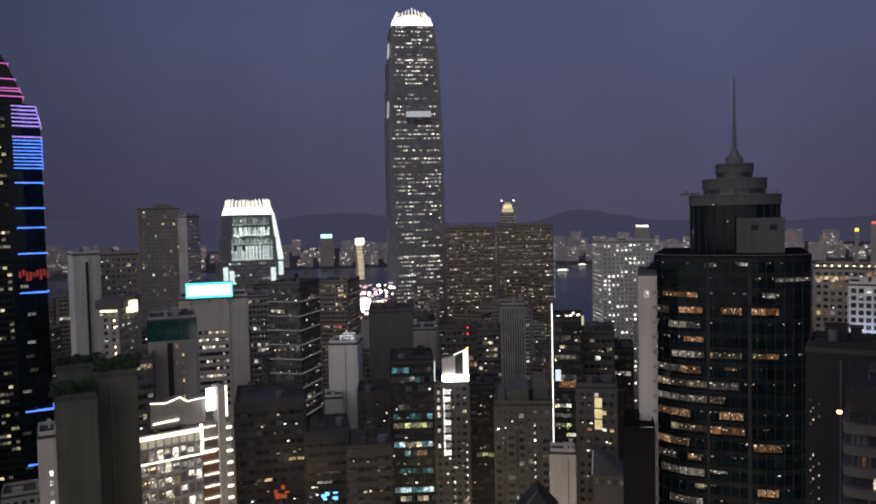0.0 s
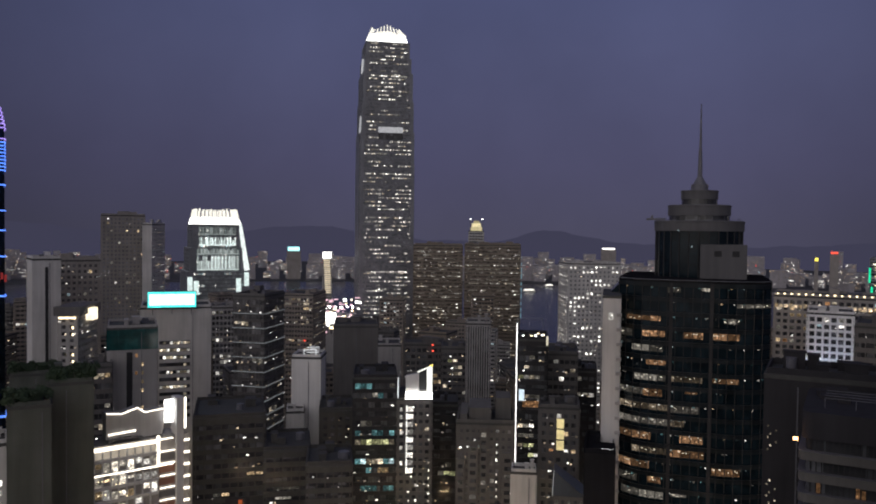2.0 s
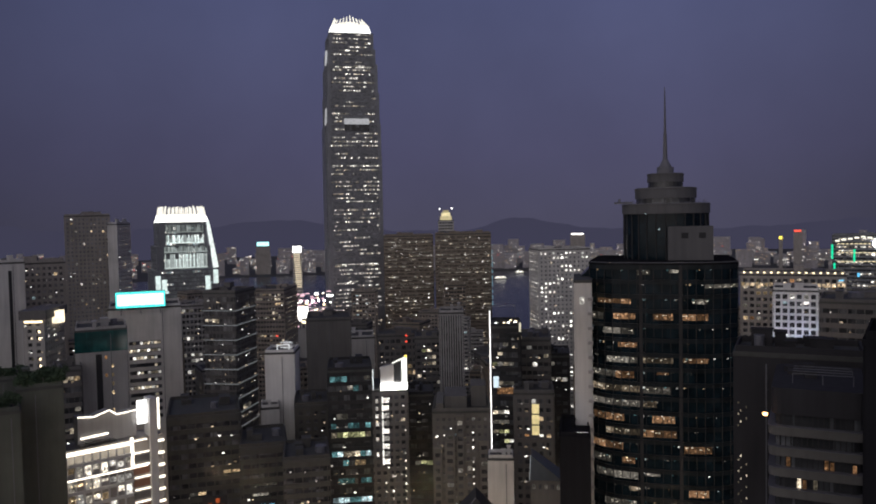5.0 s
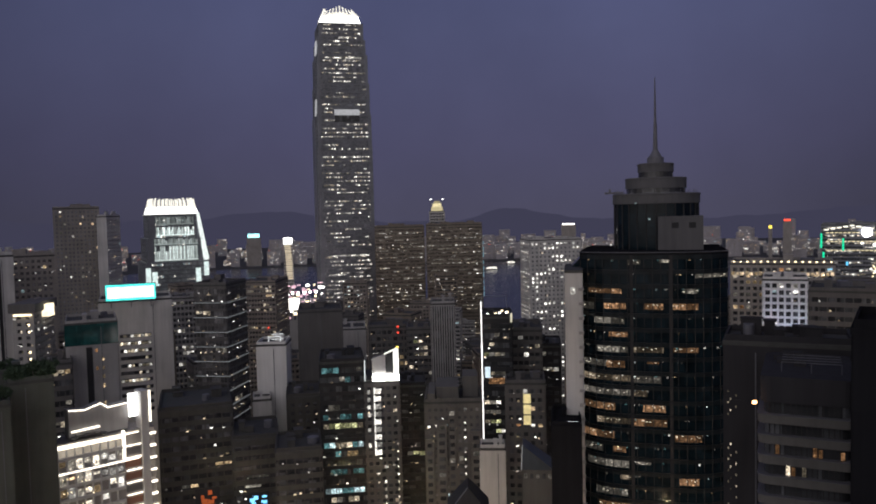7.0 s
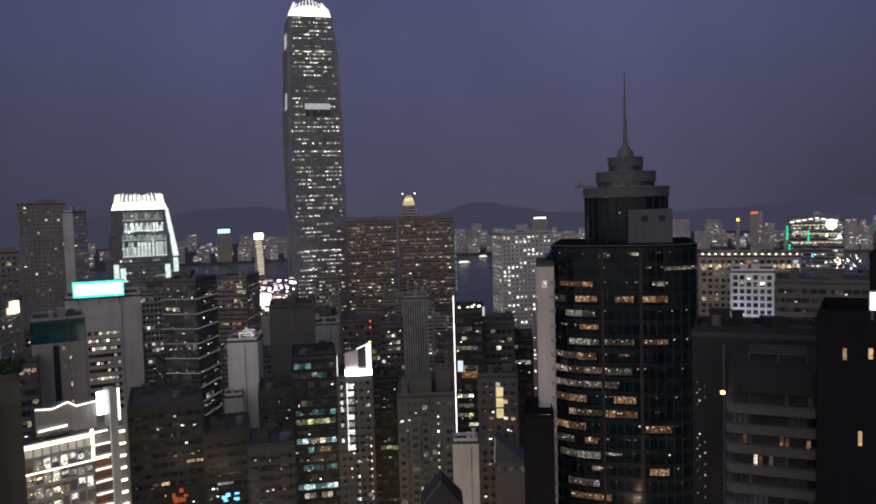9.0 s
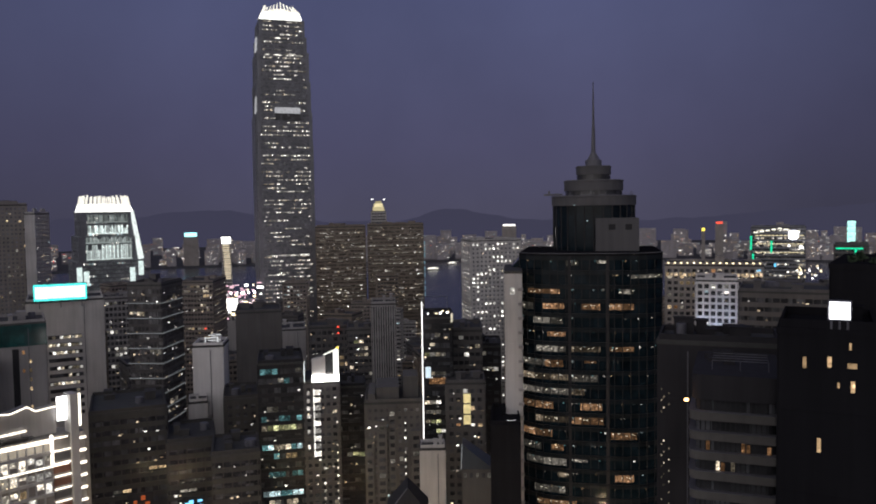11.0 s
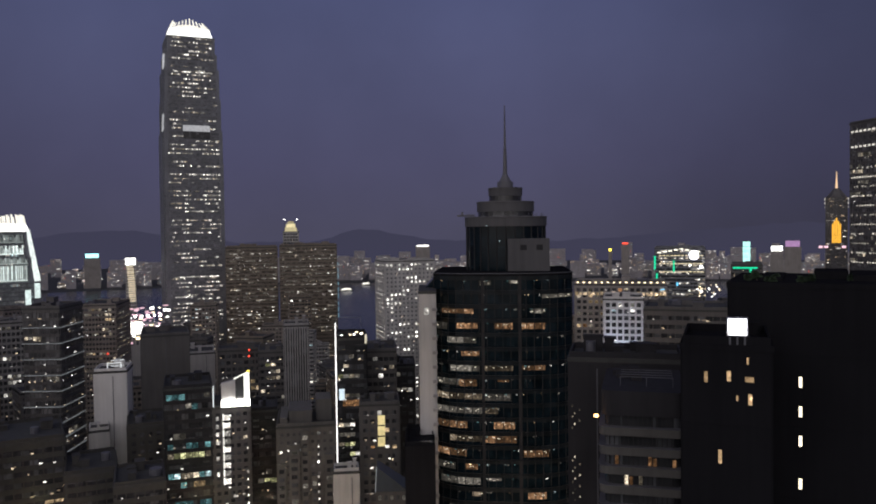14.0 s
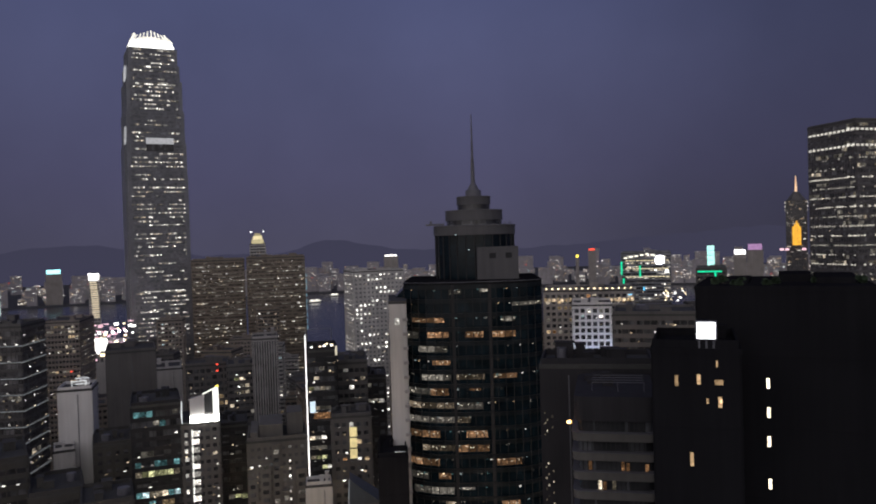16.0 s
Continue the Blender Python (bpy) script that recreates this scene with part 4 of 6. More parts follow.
light_dots(A, random.Random(42), "f", w, d, w * 0.05, 10, h - 34, 3.0, W_WHITE, 0.7, 0.7)


def lit_roof_frame(x, y, w, d, rot, top):
    """A slanting white rooftop frame lit from below."""
    root = new("billboard")
    root.matrix_basis = pose(x, y, top + 0.05, 0, 0, rot)
    tagged(root, "slanting white rooftop billboard, brightly lit from below", "billboard")
    f, a, b = -d / 2, -w * 0.26, w * 0.5

    def slab(u0, u1, z0, l, r, y0, y1, mat, name):
        bm = bmesh.new()
        v = [bm.verts.new(c) for c in ((u0, y0, z0), (u1, y0, z0), (u1, y0, r), (u0, y0, l), (u0, y1, z0), (u1, y1, z0), (u1, y1, r), (u0, y1, l))]
        for q in ((0, 1, 2, 3), (5, 4, 7, 6), (3, 2, 6, 7), (4, 0, 3, 7), (1, 5, 6, 2), (0, 4, 5, 1)):
            bm.faces.new([v[k] for k in q])
        part(name, bm, mat, root)

    slab(a, a + (b - a) * 0.5, 1.2, 8.6, 9.8, f, f + 0.6, WHITE, "panel")
    slab(a + (b - a) * 0.5, a + (b - a) * 0.8, 2.6, 9.8, 10.4, f + 3.0, f + 3.4, BLACKISH, "dark_opening")
    slab(a + (b - a) * 0.8, b, 0.0, 11.2, 12.2, f - 0.2, f + 0.8, glow("frame_edge", (1.0, 1.0, 0.94), 1.6, True), "lit_post")
    slab(a, b, 0.0, 2.4, 2.4, f - 0.9, f - 0.3, glow("trough_flood", (1.0, 0.98, 0.92), 9.0, True), "floodlight_trough")
    bm = bmesh.new()
    rod(bm, (a + (b - a) * 0.45, f, 10.2), (b - 0.6, f, 12.4), 0.3)
    part("top_bar", bm, glow("top_bar_light", (1.0, 1.0, 0.9), 1.2), root)
    lamp_on(root, b - 0.4, f + 0.3, 12.4, 0.5, YELLOW)
    slab(a, b, 0.0, 7.0, 9.0, f + 4.0, f + 12.0, CONCRETE, "housing")


lit_roof_frame(3.6, 311, 13.5, 22, -0.7, 130.4)
tower("brown_block", "dark brown block with a few warm windows", -28.5, 320.7, 13, 24, 5.1, 123.5, wall=LOWDARK, floor=3.2, bay=3, sill=0.55, pier=0.5, amount=0.05, runs=2, tones=(W_DIM, W_GREEN), single=True)
A, w, d, h = tower("dark_block", "dark block with red aircraft warning lamps", 10.4, 439.9, 22.7, 20, -1.4, 132.1, wall=DARK, amount=0.08, tones=(W_DIM, W_WARM), roof=2)
for z in (2.2, 5.6):
    lamp_on(A, w * 0.2, -d / 2 - 0.8, h + z - 6, 0.55, RED, "red_lamp")
A, w, d, h = tower("grooved_tower", "slim grey tower with vertical grooves", 37.9, 407.2, 12.3, 18, -5.3, 147.8, wall=CONCRETE, floor=60, bay=1.2, sill=0.01, pier=0.55, amount=0.0, roof=2)
tower("office_block", "office block with yellowish lit windows", 26.5, 420.2, 14.2, 22, -3.6, 133.3, wall=DARK, floor=3.4, bay=2.4, sill=0.5, pier=0.2, amount=0.3, runs=3, tones=(W_GREEN, W_CREAM, W_DIM), single=True)
A, w, d, h = tower("bar_building", "dark office block with lit roof terrace", 51.6, 315.8, 12, 20, -9.3, 152.8, wall=BLACKISH, core=GLASS, floor=3.9, bay=2.4, sill=0.45, pier=0.08, amount=0.55, runs=4, tones=(W_CREAM, W_GREEN, W_WHITE, W_DIM), single=True, roof=2, thin=0.3)
rng = random.Random(9)
for i in range(6):
    lamp_on(A, rng.uniform(-0.45, 0.45) * w, -d / 2 + rng.uniform(0, 4), h + rng.uniform(0.6, 2.4), 0.45, LAMP if i % 2 else WARMLAMP)
bm = bmesh.new()
for p, q in (((-w / 2, 7), (w * 0.35, 7)), ((w * 0.35, 7), (w * 0.35, 0)), ((-w / 2, 7), (-w / 2, 0))):
    rod(bm, (p[0], 2, h + p[1]), (q[0], 2, h + q[1]), 0.12)
part("roof_frame", bm, SILVER, A)
bm = bmesh.new()
box(bm, w * 0.45, w * 0.52, -d / 2 - 0.6, -d / 2 - 0.45, h - 2.2, h + 1.5)
part("lit_fin", bm, glow("fin_light", (1.0, 0.92, 0.7), 0.7), A)
bm = bmesh.new()
face_quad(bm, "f", w, d, -w * 0.3, w * 0.35, h - 27, h - 24.5, 0.5)
part("window", bm, W_ORANGE, A)
bm = bmesh.new()
face_quad(bm, "f", w, d, -w * 0.42, -w * 0.24, h - 24.5, h - 20, 0.5)
part("display", bm, glow("ice_display", (0.75, 0.9, 1.0), 0.9), A)


def light_bar(t, b):
    root = new("light_bar")
    root.matrix_basis = pose(*b)
    tagged(root, "tall thin white light tube on a building corner", "light bar")
    bm = bmesh.new()
    top = (t[0] - b[0], t[1] - b[1], t[2] - b[2])
    rod(bm, (0, 0, 0), top, 0.2)
    part("tube", bm, glow("tube_light", (1.0, 0.97, 0.93), 2.2), root)
    bm = bmesh.new()
    box(bm, -0.3, 0.3, 0.3, 0.6, -0.5, top[2] + 0.5)
    part("backing", bm, STEEL, root)
    bm = bmesh.new()
    for k in range(8):
        z = top[2] * (k + 0.5) / 8
        box(bm, -0.15, 0.15, 0.6, 1.6, z, z + 0.2)
    part("bracket", bm, STEEL, root)


light_bar((43.8, 305.9, 159.2), (43.8, 305.9, 102.4))
tower("office_block", "dark stepped office block with small lit windows", 67.7, 335.2, 12.9, 24, -11.4, 144.3, wall=DARK, floor=3.5, bay=2.4, sill=0.5, pier=0.2, amount=0.18, runs=2, tones=OFFICE, single=True)
tower("office_block", "dark office block with a lit upper storey", 82, 351.6, 9.4, 22, -13.1, 133.9, wall=BLACKISH, floor=3.5, bay=2.4, sill=0.5, pier=0.2, amount=0.14, runs=3, tones=OFFICE, single=True)
A, w, d, h = tower("narrow_block", "brown-grey block with one tall yellow window", 60.3, 302, 15.1, 16, -11.3, 128.4, wall=DARK, floor=3.4, bay=2.6, sill=0.5, pier=0.4, amount=0.1, runs=2, tones=(W_WHITE, W_WARM, W_ORANGE), single=True)
for i in range(3):
    bm = bmesh.new()
    face_quad(bm, "f", w, d, -0.8, 2.0, h - 8 - i * 4.2, h - 4.3 - i * 4.2, 0.45)
    part("window", bm, glow("yellow_stairwell", (1.0, 0.82, 0.4), 0.75), A)
STONE = surface("dirty_grey_stone", (0.115, 0.11, 0.107))
A, w, d, h = tower("stepped_block", "pale stepped residential block with lit stair columns", 31.1, 299.4, 21.3, 22, -5.9, 123.8, wall=STONE, core=GLASS_GREY, floor=3, bay=2.2, sill=0.58, pier=0.5, amount=0.07, runs=2, tones=HOMES, single=True, roof=3)
light_dots(A, random.Random(51), "f", w, d, -w * 0.02, 6, h - 8, 2.8, W_DOT, 0.45, 0.9)
light_dots(A, random.Random(52), "f", w, d, w * 0.2, 6, h - 6, 2.8, W_DOT, 0.45, 0.9)
for u0, u1, z0, z1, y0 in ((-0.3, 0.1, 0, 5, 0.1), (0.18, 0.45, 0, 8, 0.3), (-0.45, -0.32, 0, 3, 0.0)):
    bm = bmesh.new()
    box(bm, w * u0, w * u1, -d / 2 + d * y0 + 0.4, d * 0.4, h + z0, h + z1)
    part("upper_step", bm, STONE, A)
for u0, u1, out, top in ((-0.5, -0.36, 1.6, -14), (-0.3, -0.12, 2.4, -7), (-0.1, 0.04, 1.2, -2), (0.07, 0.18, 1.8, -19), (0.3, 0.48, 2.8, -11)):
    bm = bmesh.new()
    box(bm, w * u0, w * u1, -d / 2 - out, -d / 2 - 0.45, 0, h + top)
    box(bm, w * u0 - 0.2, w * u1 + 0.2, -d / 2 - out - 0.2, -d / 2 - 0.45, h + top, h + top + 0.5)
    bay = part("bay", bm, STONE, A)
    for k in range(12):
        bm = bmesh.new()
        z = h + top - 3.0 - k * 3.0
        box(bm, w * (u0 + (u1 - u0) * 0.2), w * (u0 + (u1 - u0) * 0.8), -d / 2 - out - 0.05, -d / 2 - out + 0.05, z, z + 1.5)
        part("window", bm, W_DIM if (k * 7 + int(out * 10)) % 6 == 0 else GLASS, bay)
tower("low_block", "low white block with a bare front wall", 41.8, 270.3, 8.5, 7, -8.8, 112, wall=PALE, plain="f", roof=2)
tower("dark_block", "dark block with rows of yellowish windows", 16.5, 329.6, 11.1, 20, -2.9, 123.6, wall=BLACKISH, floor=3.6, bay=2.4, sill=0.45, pier=0.1, amount=0.2, runs=4, tones=(W_GREEN, W_DIM), single=True)
tower("dark_block", "dark low block with scattered dim windows", -64.6, 287.8, 24.2, 30, 12.6, 129.5, wall=LOWDARK, floor=3.4, bay=2.8, sill=0.5, pier=0.12, thin=0.35, dots=1.5, amount=0.13, runs=2, tones=(W_DIM, W_WARM, W_GREEN), single=True)
tower("dark_block", "dark low block with rows of dim windows", -42.2, 278.8, 15.4, 24, 8.6, 119.8, wall=LOWDARK, floor=3.4, bay=2.8, sill=0.55, pier=0.12, thin=0.35, dots=1.5, amount=0.13, runs=3, tones=(W_DIM, W_DIM, W_WHITE), single=True)
tower("dark_block", "dark low block beside brighter offices", -25.2, 258.8, 14.4, 20, 5.6, 120.1, wall=LOWDARK, floor=3.4, bay=2.8, sill=0.5, pier=0.12, thin=0.35, dots=1.5, amount=0.13, runs=3, tones=(W_CREAM, W_DIM), single=True)
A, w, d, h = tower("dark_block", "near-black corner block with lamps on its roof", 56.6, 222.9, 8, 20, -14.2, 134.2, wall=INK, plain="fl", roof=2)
for i in range(4):
    lamp_on(A, w * (0.1 + 0.12 * i), -d / 2 + 0.5, h + 0.8, 0.25, LAMP)


def pitched_roof_block(name, label, x, y, w, d, rot, top, rise, roof_mat, lean):
    """A low house with a sloping roof: a gable, or one slope."""
    root = place(name, label, "house", x, y, rot)
    TAKEN.append((x, y, 0.5 * math.hypot(w, d)))
    h = base_of(x, y, top) - rise
    bm = bmesh.new()
    box(bm, -w / 2, w / 2, -d / 2, d / 2, 0, h)
    part("wall", bm, STONE, root)
    ridge = -w / 2 if lean else 0.0
    a, b, e = -w / 2 - 0.4, w / 2 + 0.4, d / 2 + 0.4
    bm = bmesh.new()
    v = [bm.verts.new(c) for c in ((a, -e, h + 0.02), (b, -e, h + 0.02), (b, e, h + 0.02), (a, e, h + 0.02), (ridge, -e * 0.7, h + rise), (ridge, e * 0.7, h + rise))]
    faces = ((1, 2, 5, 4), (0, 1, 4), (2, 3, 5), (3, 0, 4, 5), (3, 2, 1, 0))
    for f in faces:
        bm.faces.new([v[k] for k in f])
    part("roof", bm, roof_mat, root)
    for k in range(5):
        u = -w / 2 + w * (k + 0.5) / 5
        bm = bmesh.new()
        box(bm, u - 0.5, u + 0.5, -d / 2 - 0.06, -d / 2 + 0.02, h - 3.0, h - 1.4)
        part("window", bm, GLASS if k % 2 else W_DIM, root)
    bm = bmesh.new()
    rod(bm, (a, -e, h), (ridge, -e * 0.7, h + rise), 0.16)
    part("verge_light" if lean else "verge", bm, EDGE_GLOW if lean else STEEL, root)


pitched_roof_block("pitched_roof_house", "low dark building with a pitched slate roof", 26.5, 219.4, 11.3, 12, -6.9, 117.4, 7.0, BLACKISH, False)
pitched_roof_block("sloped_roof_house", "low building with a slate-grey sloping metal roof", 56.2, 262, 10.2, 12, -12.1, 115.1, 8.0, surface("slate_metal_roof", (0.05, 0.057, 0.066), rough=0.5), True)
A, w, d, h = tower("low_block", "low block with one bright yellow shop window", -23.3, 273, 8.3, 12, 4.9, 107.8, wall=DARK, floor=3.4, bay=2.6, amount=0.08, tones=(W_DIM, W_WARM), single=True, roof=2)
bm = bmesh.new()
face_quad(bm, "f", w, d, w * 0.05, w * 0.4, h - 6.0, h - 4.2, 0.45)
part("window", bm, glow("yellow_shop", (1.0, 0.82, 0.3), 0.8), A)

# ---------------------------------------------------------------- the tower with the spire


def spire_tower(x, y, w, d, rot, top):
    root = place("spire_tower", "dark blue glass tower with stepped round top and spire", "skyscraper", x, y, rot)
    TAKEN.append((x, y, 36))
    h = base_of(x, y, top)
    bulge, n, fh = 6.0, 18, 4.3
    h -= 2.6
    floors = int(h / fh) - 1
    edge = -d / 2 + bulge

    def arc(u, out=0.0):
        k = 2 * u - 1
        return (w / 2 + out) * k, edge - (bulge + out) * (1 - k * k * k * k)

    def outline(out):
        return [arc(i / n, out) for i in range(n + 1)] + [(w / 2 + out, d / 2), (-w / 2 - out, d / 2)]

    bm = bmesh.new()
    prism(bm, outline(0), 0, h)
    part("glazing", bm, GLASS_BLUE, root)
    for f in range(floors + 1):
        z = h - f * fh
        bm = bmesh.new()
        prism(bm, outline(0.3), z - 1.3, z)
        part("spandrel", bm, SPANDREL, root)
    for i in range(n + 1):
        px, py = arc(i / n, 0.15)
        bm = bmesh.new()
        box(bm, px - 0.1, px + 0.1, py - 0.22, py + 0.3, 0, h - 1.3)
        part("mullion", bm, BLACKISH, root)
    for u in (0.36, 0.62):
        px, py = arc(u, 0.3)
        bm = bmesh.new()
        box(bm, px - 0.5, px + 0.5, py - 0.25, py + 0.5, 0, h)
        part("joint", bm, BLACKISH, root)

    rng = random.Random(15)

    def row(f, u0, u1, tone, low=0.0):
        """Lit rooms on storey f, counted from the top."""
        z1 = h - f * fh - 1.35
        deep = (fh - 1.5) * (1 - low) * rng.choice((0.75, 0.65, 0.5))
        a = u0
        while a < u1 - 1e-6:
            steps = rng.choice((1, 2, 2, 3))
            b = min(u1, (math.floor(a * n + 1e-6) + steps) / n)
            cuts = [a] + [k / n for k in range(math.floor(a * n + 1e-6) + 1, math.ceil(b * n - 1e-6))] + [b]
            pts = [arc(c, 0.07) for c in cuts]
            bm = bmesh.new()
            lower = [bm.verts.new((*p, z1 - deep)) for p in pts]
            upper = [bm.verts.new((*p, z1)) for p in pts]
            for k in range(len(pts) - 1):
                bm.faces.new((lower[k], lower[k + 1], upper[k + 1], upper[k]))
            pane = part("window", bm, tone, root)
            # ceiling lamps seen inside
            for k in range(len(pts)):
                if rng.random() < 0.6 and b - a > 0.02:
                    r0 = Vector(pts[0]).lerp(Vector(pts[-1]), rng.uniform(0.1, 0.9))
                    back = min(p[1] for p in pts) - 0.06
                    bm = bmesh.new()
                    s = rng.uniform(0.1, 0.28)
                    zz = z1 - rng.uniform(0.15, 0.8)
                    bm.faces.new([bm.verts.new(c) for c in ((r0.x - s, back, zz - 0.15), (r0.x + s, back, zz - 0.15), (r0.x + s, back, zz), (r0.x - s, back, zz))])
                    part("ceiling_lamp", bm, WINLAMP, pane)
            a = b

    row(0, 0.33, 0.42, W_DIM, 0.3)
    row(0, 0.55, 0.62, W_DIM, 0.5)
    row(1, 0.78, 1.0, W_DIM, 0.2)
    row(2, 0.06, 0.29, S_ORANGE)
    row(2, 0.7, 0.8, W_DIM)
    row(3, 0.0, 0.1, W_DIM)
    row(3, 0.17, 0.32, S_ORANGE, 0.2)
    row(3, 0.44, 0.57, S_ORANGE)
    row(3, 0.61, 0.8, S_ORANGE)
    row(4, 0.1, 0.31, W_DIM)
    row(5, 0.2, 0.33, S_ORANGE)
    row(6, 0.12, 0.33, W_DIM)
    row(6, 0.36, 0.57, S_CREAM, 0.1)
    row(6, 0.63, 0.8, S_ORANGE)
    row(7, 0.0, 0.18, W_DIM)
    row(7, 0.18, 0.31, S_ORANGE)
    row(7, 0.46, 0.54, S_ORANGE, 0.5)
    row(8, 0.0, 0.35, S_CREAM)
    row(8, 0.36, 0.55, S_WHITE)
    row(9, 0.01, 0.35, S_WHITE)
    row(9, 0.36, 0.46, S_CREAM)
    row(10, 0.02, 0.24, S_ORANGE)
    row(10, 0.43, 0.58, S_ORANGE)
    row(11, 0.11, 0.35, S_CREAM)
    row(11, 0.37, 0.59, S_ORANGE)
    row(12, 0.01, 0.23, S_ORANGE)
    row(12, 0.64, 0.82, S_ORANGE)
    row(13, 0.02, 0.15, W_DIM)
    row(13, 0.22, 0.31, S_ORANGE)
    row(14, 0.04, 0.33, W_DIM)
    row(14, 0.38, 0.48, S_WHITE, 0.4)
    row(15, 0.27, 0.36, S_CREAM)
    row(15, 0.67, 0.8, S_ORANGE)
    row(16, 0.1, 0.32, W_DIM)
    for f in range(17, floors - 2):
        row(f, rng.uniform(0, 0.3), rng.uniform(0.3, 0.5), rng.choice((W_DIM, S_ORANGE, S_CREAM)))
    for k in range(40):
        row(rng.randrange(0, 17), *(lambda a: (a, a + rng.uniform(0.004, 0.009)))(rng.choice((0.36, 0.372)) + rng.uniform(0, 0.006)), rng.choice((W_COOL, W_TEAL, W_WHITE)), rng.uniform(0.7, 0.9))
    for k in range(150):
        row(rng.randrange(0, 17), *(lambda a: (a, a + rng.uniform(0.004, 0.014)))(rng.uniform(0.02, 0.95)), rng.choice((W_COOL, W_WHITE, W_DIM, W_DIM, W_TEAL, W_WARM)), rng.uniform(0.74, 0.92))
    bm = bmesh.new()
    prism(bm, outline(0.35), h, h + 0.8)
    part("roof_edge", bm, INK, root)
    for i in range(n):
        (ax, ay), (bx, by) = arc(i / n, 0.4), arc((i + 1) / n, 0.4)
        bm = bmesh.new()
        rod(bm, (ax, ay, h + 0.75), (bx, by, h + 0.75), 0.12, sides=6)
        part("coping", bm, STEEL, root)
    # stepped round top, on a plinth behind the roof edge
    roof, h = h, h + 2.6
    cx, cy = w * 0.03, 4.0
    bm = bmesh.new()
    prism(bm, ring(13.0, 28, cx, cy), roof + 0.8, h + 12.4)
    part("drum", bm, GLASS_BLUE, root)
    for i in range(28):
        px, py = ring(13.1, 28, cx, cy)[i]
        bm = bmesh.new()
        box(bm, px - 0.18, px + 0.18, py - 0.18, py + 0.18, roof + 0.8, h + 12.4)
        part("mullion", bm, BLACKISH, root)
    for r, z0, z1, mat in ((13.6, 12.4, 15.6, TIER), (9.2, 15.6, 17.2, GLASS), (9.5, 17.2, 20.6, TIER), (5.4, 20.6, 22.4, GLASS), (5.6, 22.4, 25.2, TIER)):
        bm = bmesh.new()
        if mat is TIER:
            prism(bm, ring(r, 36, cx, cy), h + z0, h + z1 - 0.5)
            prism(bm, ring(r + 0.18, 36, cx, cy), h + z1 - 0.5, h + z1 - 0.25)
            inner = [(px - cx, py - cy) for px, py in ring(r, 36, cx, cy)]
            ring_a = [bm.verts.new((cx + px, cy + py, h + z1 - 0.25)) for px, py in inner]
            ring_b = [bm.verts.new((cx + px * 0.98, cy + py * 0.98, h + z1)) for px, py in inner]
            for k in range(36):
                bm.faces.new((ring_a[k], ring_a[(k + 1) % 36], ring_b[(k + 1) % 36], ring_b[k]))
            bm.faces.new(ring_b)
        else:
            prism(bm, ring(r, 28, cx, cy), h + z0, h + z1)
        part("tier", bm, mat, root, "dark glass band" if mat is GLASS else "pale concrete band")
    for i in range(20):
        px, py = ring(12.4, 20, cx, cy)[i]
        bm = bmesh.new()
        rod(bm, (px, py, h + 15.5), (px, py, h + 16.7), 0.06)
        part("rail_post", bm, STEEL, root)
    bm = bmesh.new()
    box(bm, cx - 15.8, cx - 10, cy - 6, cy - 5.4, h + 15.7, h + 16.3)
    box(bm, cx - 14.5, cx - 13.8, cy - 6, cy - 5.4, h + 16.3, h + 17.2)
    part("roof_crane", bm, STEEL, root)
    bm = bmesh.new()
    box(bm, cx + 0.5, cx + 13.6, cy - 15, cy - 4, roof + 0.8, h + 8.4)
    part("plant_room", bm, TIER, root)
    for u in (4.5, 9.5):
        bm = bmesh.new()
        box(bm, cx + u, cx + u + 2, cy - 15.1, cy - 14.9, h + 4.8, h + 6.5)
        part("louvre", bm, BLACKISH, root)
    bm = bmesh.new()
    prism(bm, ring(2.6, 16, cx, cy), h + 25.2, h + 27.2, 1.0)
    for a, b, r0, r1 in ((27.2, 29.6, 2.1, 0.8), (29.6, 38, 0.75, 0.5), (38, 44, 0.42, 0.3), (44, 52.6, 0.3, 0.13)):
        rod(bm, (cx, cy, h + a), (cx, cy, h + b), r0, r1, 10)
    part("spire", bm, STEEL, root)
    for u, z in ((-6, 12.4), (3, 6.5), (-2, 7.5)):
        lamp_on(root, cx + u, cy - 13.2, h + z, 0.22, W_COOL)


TIER = surface("grey_tier_concrete", (0.10, 0.098, 0.105))
SPANDREL = glass("blue_black_spandrel", (0.009, 0.012, 0.015), 0.3, 0.2)
WINLAMP = glow("ceiling_lamp", (1.0, 0.9, 0.72), 1.4)
spire_tower(89.9, 240.8, 42.3, 44, -20.5, 184)


def slanted_cap(x, y, rot, low, high):
    """A dark sloping corner roof between the wing and the glass front."""
    root = place("corner_wing", "dark glass corner wing with a sloping top", "building", x, y, rot)
    a, b = base_of(x, y, low), base_of(x, y, high)
    bm = bmesh.new()
    v = [bm.verts.new(c) for c in ((-2.2, -5, 0), (2.2, -5, 0), (2.2, -5, b), (-2.2, -5, a), (-2.2, 9, 0), (2.2, 9, 0), (2.2, 9, b), (-2.2, 9, a))]
    for q in ((0, 1, 2, 3), (5, 4, 7, 6), (3, 2, 6, 7), (4, 0, 3, 7), (1, 5, 6, 2)):
        bm.faces.new([v[k] for k in q])
    part("glazing", bm, GLASS_BLUE, root)
    for k in range(12):
        bm = bmesh.new()
        z = a - 2 - k * 4.3
        box(bm, -2.25, 2.25, -5.25, -4.98, z - 1.2, z)
        part("spandrel", bm, SPANDREL, root)


